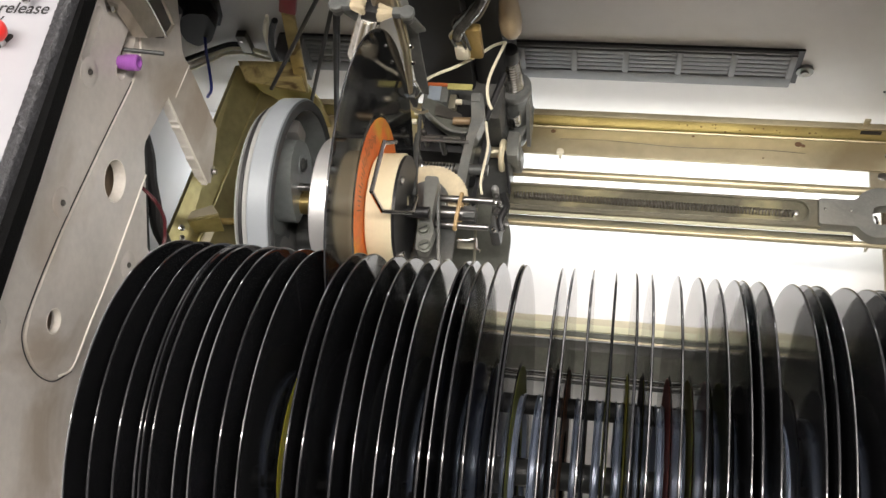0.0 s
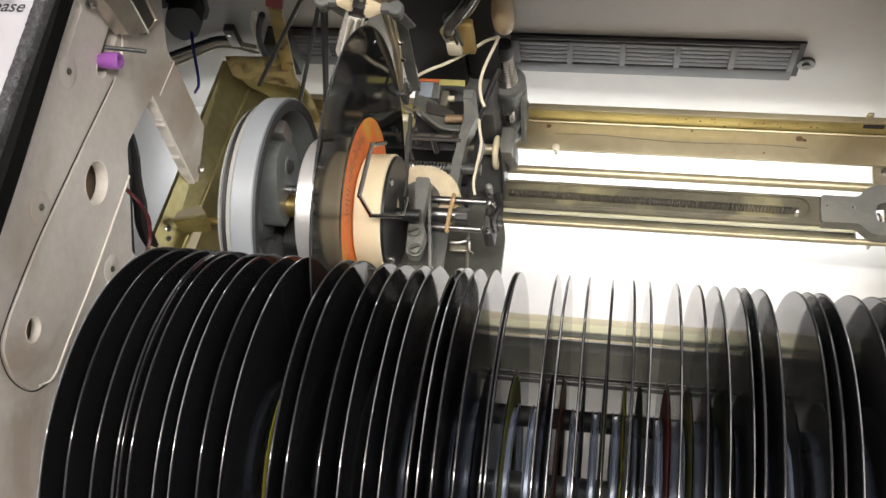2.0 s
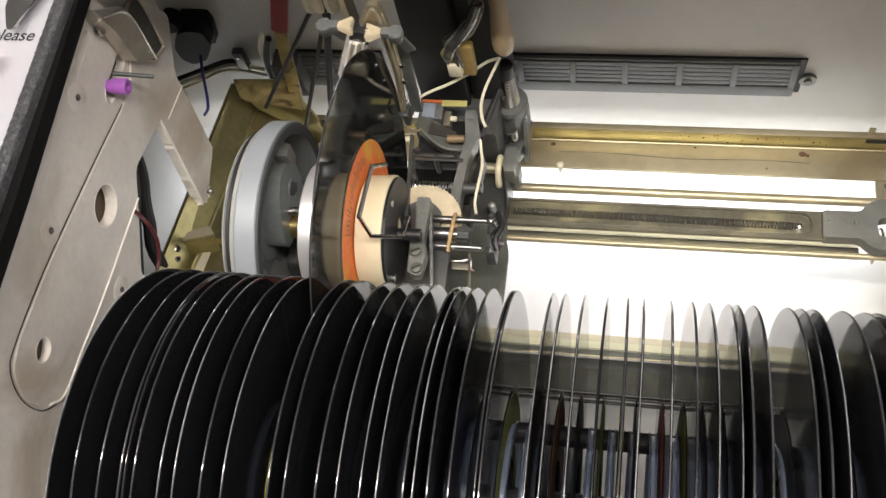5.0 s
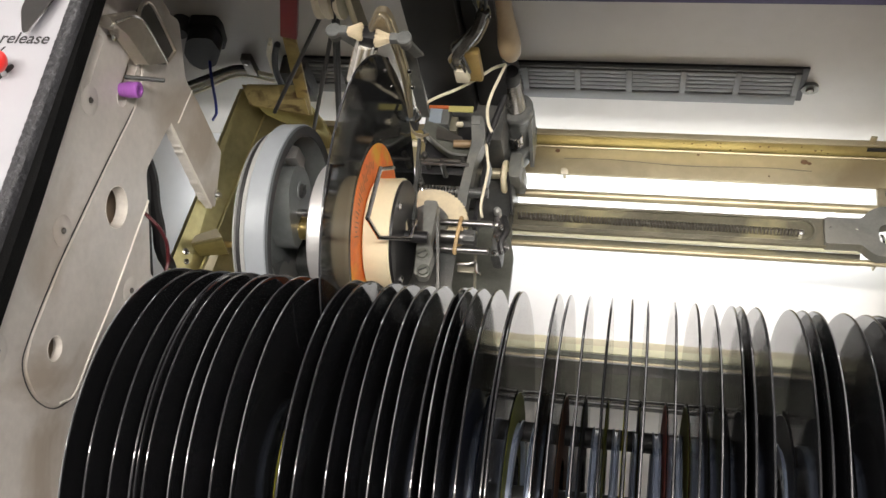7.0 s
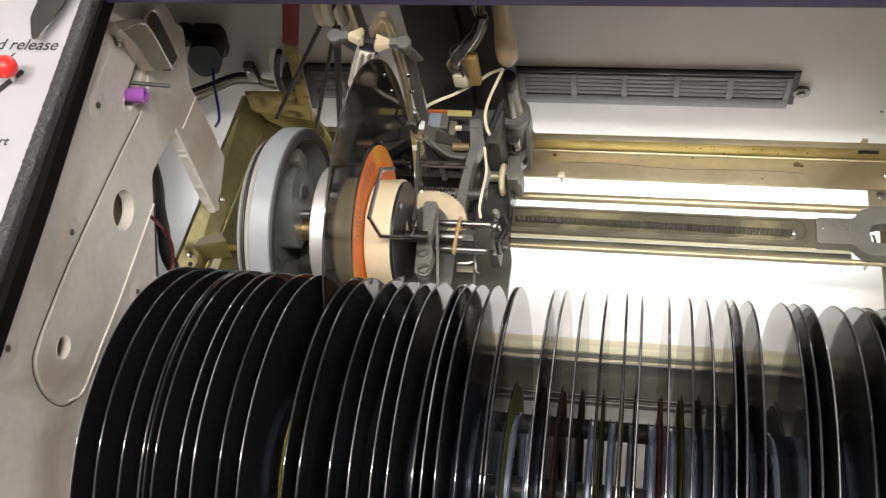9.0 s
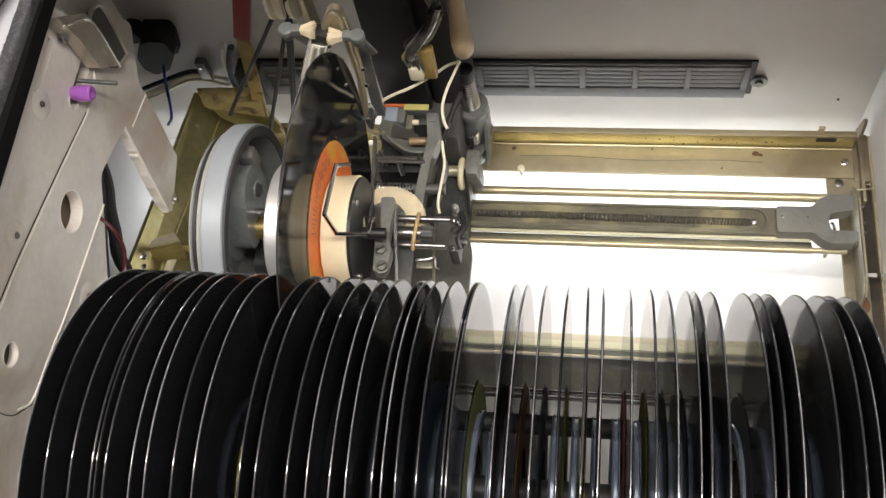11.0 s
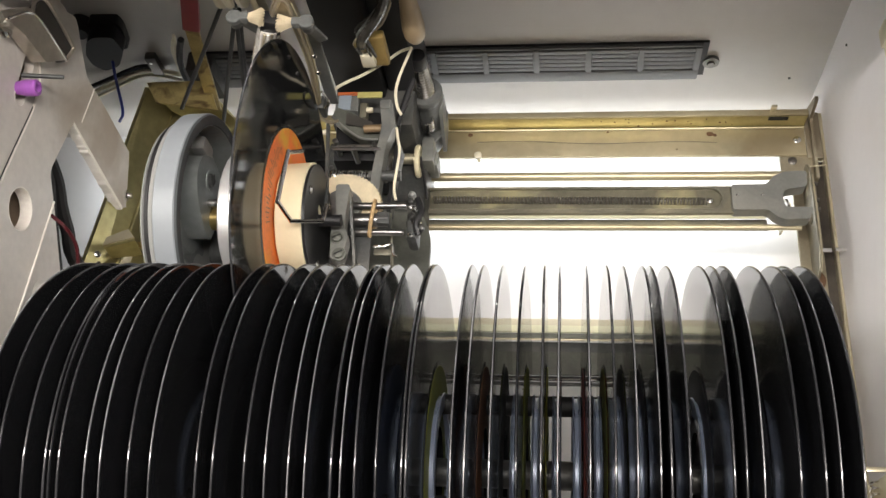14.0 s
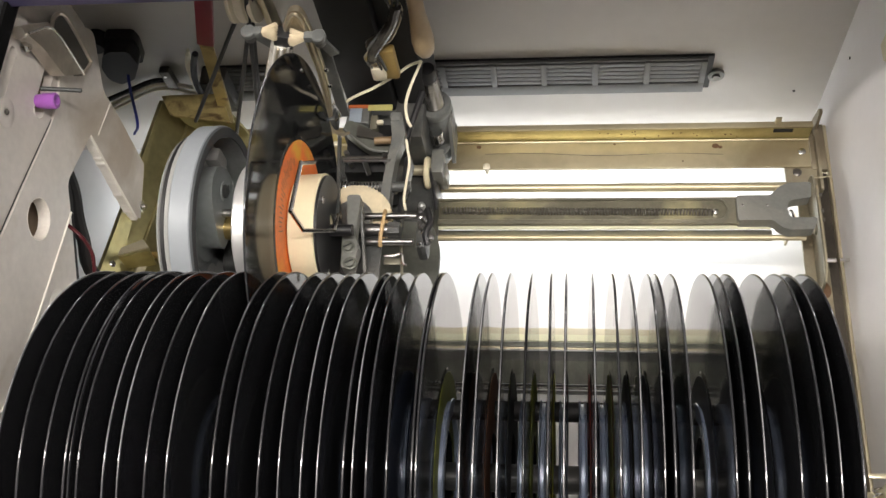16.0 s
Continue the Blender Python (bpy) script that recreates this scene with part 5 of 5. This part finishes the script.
def ivory_leads():
    w = thing("ivory_lead", (-0.09, 0.24, 0.2), "thin ivory insulated lead looped over the carriage", "wire")
    part("left_run", tube([(-0.1310, 0.2240, 0.2030), (-0.1270, 0.2270, 0.2050), (-0.1200, 0.2310, 0.2055), (-0.1150, 0.2335, 0.2055), (-0.1080, 0.2385, 0.2050), (-0.1000, 0.2445, 0.2050), (-0.0930, 0.2505, 0.2052), (-0.0862, 0.2535, 0.2050)], 0.0009), IVORY, w)
    part("right_run", tube([(-0.0862, 0.2535, 0.2050), (-0.0890, 0.2440, 0.2050), (-0.0922, 0.2320, 0.2050), (-0.0932, 0.2220, 0.2050), (-0.0915, 0.2130, 0.2050), (-0.0892, 0.2085, 0.2040)], 0.0009), IVORY, w)
    part("lower_run", tube([(-0.0922, 0.2030, 0.1990), (-0.0910, 0.1970, 0.2000), (-0.0892, 0.1870, 0.2000), (-0.0900, 0.1740, 0.2000), (-0.0905, 0.1640, 0.2000), (-0.0890, 0.1570, 0.2000)], 0.0008), IVORY, w)


ivory_leads()


def carriage():
    c = thing("carriage", (-0.1, 0.19, 0.09), "grey cast carriage with levers, pins and a nylon gear", "carriage")
    # main casting: bent upright arm, plate and shelf
    part("upright_arm", sheet(rounded([(-0.1030, 0.2215), (-0.0960, 0.2215), (-0.0930, 0.2060), (-0.0972, 0.1920), (-0.0985, 0.1720), (-0.0990, 0.1520), (-0.1045, 0.1520), (-0.1035, 0.1760), (-0.1020, 0.1900), (-0.1005, 0.2040)], 0.002), 0.1900, 0.2000, (), "z"), CAST, c)
    part("arm_pad", box((-0.1022, 0.2150, 0.1995), (-0.0968, 0.2210, 0.2012), 0.0008), CAST, c)
    # black strip added for the shade beside the upright arm
    part("arm_shade_strip", sheet(rounded([(-0.0940, 0.1980), (-0.0900, 0.1980), (-0.0935, 0.1700), (-0.0935, 0.1560), (-0.0960, 0.1560)], 0.001), 0.1780, 0.1895, (), "z"), BLACK, c)
    part("rear_plate", sheet(rounded([(-0.1480, 0.0980), (-0.0790, 0.0980), (-0.0785, 0.1680), (-0.0840, 0.1840), (-0.1000, 0.1860), (-0.1480, 0.1860)], 0.006), 0.1280, 0.1320, (), "z"), OLIVECAST, c)
    part("lower_plate", box((-0.1500, 0.0950, 0.1100), (-0.0850, 0.2400, 0.1240), 0.002), DARKCAST, c)
    part("foot_block", box((-0.1180, 0.1850, 0.0900), (-0.0860, 0.2350, 0.1200), 0.003), DARKCAST, c)
    part("back_block", box((-0.1340, 0.1980, 0.1300), (-0.1030, 0.2320, 0.1720), 0.002), BLACK, c)
    part("front_lever", sheet(rounded([(-0.1330, 0.2180), (-0.1310, 0.2250), (-0.1190, 0.2200), (-0.1100, 0.2090), (-0.1030, 0.2080), (-0.1040, 0.2020), (-0.1140, 0.2030), (-0.1230, 0.2090)], 0.003), 0.1800, 0.1880, (), "z"), OLIVECAST, c)
    part("lever_edge", tube([(-0.1326, 0.2182, 0.1880), (-0.1230, 0.2092, 0.1880), (-0.1140, 0.2032, 0.1880), (-0.1045, 0.2022, 0.1880)], 0.0008, 8, 5), CAST, c)
    part("cross_rod", rod((-0.1270, 0.1890, 0.2000), (-0.1000, 0.1890, 0.2000), 0.0011, 10), PINSTEEL, c)
    part("steel_shoe", sheet(rounded([(-0.1240, 0.2200), (-0.1080, 0.2130), (-0.1080, 0.2090), (-0.1240, 0.2120)], 0.0012), 0.1885, 0.1900, (), "z"), DARKSTEEL, c, "dull steel shoe on the lever")
    for x, y in ((-0.1290, 0.2010), (-0.1180, 0.1960), (-0.1060, 0.1985), (-0.1290, 0.1830), (-0.1010, 0.1830)):
        part("small_screw", lathe([(0.1740, 0.0001), (0.1740, 0.0016), (0.1900, 0.0016), (0.1906, 0.0010), (0.1906, 0.0001)], (x, y, 0), "z", 10), PINSTEEL, c)
    part("cross_tie", rod((-0.1320, 0.2000, 0.1850), (-0.0980, 0.2000, 0.1850), 0.0013, 10), DARKSTEEL, c)
    part("brown_bush", rod((-0.1120, 0.2065, 0.1930), (-0.1020, 0.2068, 0.1930), 0.0023, 14), TANBUSH, c)
    part("worm_shaft", rod((-0.1300, 0.1740, 0.1960), (-0.0880, 0.1740, 0.1960), 0.0030, 14), DARKCAST, c)
    part("worm_thread", coil((-0.1270, 0.1740, 0.1960), (-0.1050, 0.1740, 0.1960), 0.0030, 12, 0.0006), STEEL, c)
    # nylon gear, flat side up
    gx, gy, gz, gr = -0.1165, 0.1490, 0.2050, 0.0215
    teeth = []
    n = 60
    for k in range(n * 2):
        a = math.pi * k / n
        r = gr if k % 2 else gr - 0.0009
        teeth.append((gx + r * math.cos(a), gy + r * math.sin(a)))
    g = part("gear", sheet(teeth, gz - 0.004, gz, (), "z"), OLDNYLON, c, "cream nylon gear wheel")
    part("gear_hub", lathe([(gz, 0.0001), (gz, 0.0110), (gz + 0.0025, 0.0105), (gz + 0.0025, 0.0001)], (gx, gy, 0), "z", 28), CAST, g)
    part("gear_cover", box((-0.1240, 0.1080, 0.2055), (-0.0990, 0.1440, 0.2070), 0.0006), DARKCAST, c)
    part("thin_blade", sheet(rounded([(-0.1236, 0.1860), (-0.1220, 0.1860), (-0.1180, 0.1380), (-0.1196, 0.1380)], 0.0004), 0.2280, 0.2310, (), "z"), DARKCAST, c)
    # clamp lever with its two nuts
    l = part("clamp_lever", sheet(rounded([(-0.1150, 0.1500), (-0.1075, 0.1500), (-0.1085, 0.1270), (-0.1060, 0.1200), (-0.1080, 0.1080), (-0.1140, 0.1080), (-0.1150, 0.1260), (-0.1130, 0.1320)], 0.002), 0.2220, 0.2300, (), "z"), FORK, c, "worn grey clamp lever")
    for x, y in ((-0.1112, 0.1195), (-0.1095, 0.1105)):
        nut = part("nut", lathe([(0.2290, 0.0001), (0.2290, 0.0036), (0.2302, 0.0036), (0.2304, 0.0027), (0.2320, 0.0025), (0.2325, 0.0001)], (x, y, 0), "z", 14), OLIVECAST, l)
        part("screw_slot", obox((x - 0.0020, y - 0.0010, 0.2325), (x + 0.0020, y + 0.0010, 0.2325), 0.0006, 0.0006), VENTDARK, nut)
    part("lever_strut", obox((-0.1085, 0.1480, 0.224), (-0.1040, 0.1080, 0.214), 0.0014, 0.004, (0, 0, 1)), DARKCAST, l)
    # three pins with a rubber band
    for y, x1, r in ((0.1480, -0.0805, 0.0018), (0.1395, -0.0895, 0.0036), (0.1325, -0.0815, 0.0018)):
        p = part("pin", lathe([(-0.1100, 0.0001), (-0.1100, r), (x1 - 0.0006, r), (x1, r - 0.0006), (x1, 0.0001)], (0, y, 0.2100), "x", 18), PINSTEEL, c)
    part("pin_block", box((-0.0960, 0.1360, 0.2040), (-0.0890, 0.1430, 0.2135), 0.001), DARKCAST, c)
    part("rubber_band", tube([(-0.0980, 0.1508, 0.2110), (-0.0978, 0.1450, 0.2142), (-0.0985, 0.1360, 0.2142), (-0.0992, 0.1300, 0.2110), (-0.0985, 0.1360, 0.2070), (-0.0978, 0.1450, 0.2070), (-0.0980, 0.1508, 0.2110)], 0.0011, 8, 5), TAN, c, "tan rubber band over the pins")
    part("hook_wire", tube([(-0.0990, 0.1290, 0.2000), (-0.0930, 0.1290, 0.2005), (-0.0890, 0.1300, 0.2010), (-0.0880, 0.1250, 0.2000), (-0.0860, 0.1235, 0.2000)], 0.0008, 8, 3), STEEL, c)
    part("hook_plate", box((-0.0990, 0.1255, 0.1960), (-0.0900, 0.1290, 0.1975), 0.0005), BAR, c)
    part("stay_wire", rod((-0.0900, 0.1450, 0.2070), (-0.0895, 0.1180, 0.1900), 0.0008, 8), BAR, c)
    # black knurled block with screws at the pins' ends
    part("knuckle", box((-0.0845, 0.1400, 0.1700), (-0.0785, 0.1640, 0.1880), 0.0025), DARKCAST, c)
    part("chain_core", tube([(-0.0790, 0.1640, 0.1880), (-0.0765, 0.1560, 0.1890), (-0.0790, 0.1480, 0.1890), (-0.0775, 0.1420, 0.1870)], 0.0020, 8), BLACK, c)
    rn = random.Random(8)
    for k in range(9):
        x, y, z, r = -0.0800 + rn.uniform(-0.003, 0.004), 0.1410 + 0.0026 * k, 0.1880 + rn.uniform(0, 0.003), rn.uniform(0.0012, 0.0021)
        part("stud", lathe([(z - 0.002, 0.0001), (z - 0.002, r), (z + 0.0006, r), (z + 0.0012, r * 0.5), (z + 0.0012, 0.0001)], (x, y, 0), "z", 8), PINSTEEL if k % 3 else STEEL, c)
    part("grease_cap", lathe([(0.1300, 0.0001), (0.1300, 0.0022), (0.1370, 0.0024), (0.1392, 0.0018), (0.1400, 0.0001)], (-0.0910, 0.1940, 0), "z", 18), PULLEY, c, "pale domed grease cap")
    # cream roller and its bracket
    part("roller", lathe([(-0.0915, 0.0001), (-0.0915, 0.0095), (-0.0905, 0.0105), (-0.0890, 0.0105), (-0.0882, 0.0095), (-0.0882, 0.0001)], (0, 0.2220, 0.1300), "x", 36), CREAM, c, "cream nylon roller")
    part("roller_axle", rod((-0.1080, 0.2240, 0.1300), (-0.0860, 0.2240, 0.1300), 0.0035, 14), BRASSPALE, c)
    part("roller_bracket", box((-0.0880, 0.2200, 0.1180), (-0.0800, 0.2380, 0.1340), 0.002), CAST, c)
    part("thin_stay", tube([(-0.0885, 0.2230, 0.1340), (-0.0850, 0.2080, 0.1320), (-0.0830, 0.1960, 0.1280)], 0.0010, 8, 4), BLACK, c)


carriage()


def spring_post():
    p = thing("spring_post", (-0.085, 0.258, 0.1), "grey cast clamp holding a conical steel spring and black plunger", "spring post")
    x, y = -0.0855, 0.2600
    part("cup", lathe([(0.1080, 0.0001), (0.1080, 0.0085), (0.1250, 0.0090), (0.1465, 0.0092), (0.1465, 0.0070), (0.1120, 0.0066), (0.1120, 0.0001)], (x, y, 0), "z", 36), CAST, p)
    part("cup_rim", lathe([(0.1460, 0.0068), (0.1460, 0.0104), (0.1472, 0.0110), (0.1510, 0.0110), (0.1520, 0.0104), (0.1520, 0.0068)], (x, y, 0), "z", 40), CAST, p, "flanged rim of the casting")
    part("cone_spring", coil((x, y, 0.1440), (x, y, 0.1800), 0.0066, 15, 0.0011, 0.0042), STEEL, p, "conical bright steel spring")
    part("core", lathe([(0.1200, 0.0001), (0.1200, 0.0050), (0.1770, 0.0028), (0.1770, 0.0001)], (x, y, 0), "z", 24), DARKSTEEL, p)
    part("plunger", lathe([(0.1780, 0.0001), (0.1780, 0.0050), (0.1860, 0.0054), (0.1890, 0.0046), (0.1890, 0.0001)], (x, y, 0), "z", 24), BLACK, p)
    part("lower_spring", coil((-0.0860, 0.2500, 0.1250), (-0.0860, 0.2500, 0.1360), 0.0042, 7, 0.0008), STEEL, p)
    # hooked foot that wraps round the cup
    foot = [(-0.1060, 0.2400), (-0.0960, 0.2385), (-0.0860, 0.2410), (-0.0800, 0.2470), (-0.0770, 0.2560), (-0.0755, 0.2680), (-0.0790, 0.2690), (-0.0830, 0.2600), (-0.0900, 0.2540), (-0.1060, 0.2530)]
    part("bracket", sheet(rounded(foot, 0.004), 0.1020, 0.1160, (), "z"), CAST, p)
    part("bracket_edge", tube([(q[0], q[1], 0.1160) for q in rounded(foot, 0.004)[6:42]], 0.0010, 8, 0), CAST, p)
    part("side_wall", sheet(rounded([(0.2440, 0.1020), (0.2680, 0.1020), (0.2690, 0.1380), (0.2560, 0.1400), (0.2500, 0.1250)], 0.004), -0.0780, -0.0757), CAST, p)
    part("black_rod", rod((-0.0865, 0.2420, 0.1900), (-0.0950, 0.2130, 0.1850), 0.0020, 12), BLACK, p)
    part("dark_stop", box((-0.0850, 0.2210, 0.1080), (-0.0780, 0.2330, 0.1260), 0.003), CAST, p)


spring_post()


def switch():
    s = thing("micro_switch", (-0.125, 0.234, 0.17), "grey switch block with a blue face and yellow contact strip", "switch")
    part("block", box((-0.1310, 0.2270, 0.1660), (-0.1170, 0.2390, 0.1800), 0.001), CAST, s)
    part("blue_face", box((-0.1290, 0.2275, 0.1798), (-0.1215, 0.2375, 0.1808), 0.0004), material("pale_blue_sticker", (0.30, 0.35, 0.40), 0.4, 0, 0.06, 60), s, "pale blue sticker")
    part("orange_tag", box((-0.1300, 0.2376, 0.1790), (-0.1180, 0.2396, 0.1812), 0.0004), material("orange_tag_plastic", (0.62, 0.16, 0.05), 0.5, 0, 0.1, 60), s, "orange tag")
    part("contact_strip", box((-0.1180, 0.2355, 0.1800), (-0.1030, 0.2395, 0.1812), 0.0004), YELLOWSTRIP, s, "yellow contact strip")
    part("second_block", box((-0.1165, 0.2240, 0.1600), (-0.1120, 0.2340, 0.1780), 0.0008), BAR, s)
    for x, y in ((-0.1105, 0.2290), (-0.1340, 0.2200), (-0.1355, 0.2140)):
        part("contact", box((x - 0.002, y - 0.0014, 0.176), (x + 0.002, y + 0.0014, 0.1785), 0.0006), IVORY, s)
    part("side_arm", box((-0.1000, 0.2210, 0.1650), (-0.0930, 0.2330, 0.1780), 0.001), DARKCAST, s)
    for p in s.children:
        p.data.transform(Matrix.Translation((-0.0030, 0.0005, 0)))


switch()


def washer_on_wall():
    w = thing("wall_screw", (0.1012, 0.3225, 0.094), "screw with a wide washer beside the vent", "screw")
    part("washer", lathe([(0.3212, 0.0024), (0.3212, 0.0056), (0.3239, 0.0056), (0.3239, 0.0024)], (0.1012, 0, 0.0908), "y", 28), FORK, w)
    part("head", lathe([(0.3195, 0.0001), (0.3195, 0.0026), (0.3235, 0.0028), (0.3235, 0.0001)], (0.1012, 0, 0.0908), "y", 6), DARKSTEEL, w)


washer_on_wall()


def wall_marks():
    """Small dark screw holes left in the painted walls."""
    for p, d in (((0.1580, 0.3243, 0.0680), (0, -0.0009, 0)), ((0.1793, 0.3050, 0.1300), (-0.0009, 0, 0))):
        p = Vector(p)
        solid("screw_hole", rod(p, p + Vector(d), 0.0009, 12), VENTDARK, "small dark screw hole in the painted wall", "hole", kind="structure")


wall_marks()
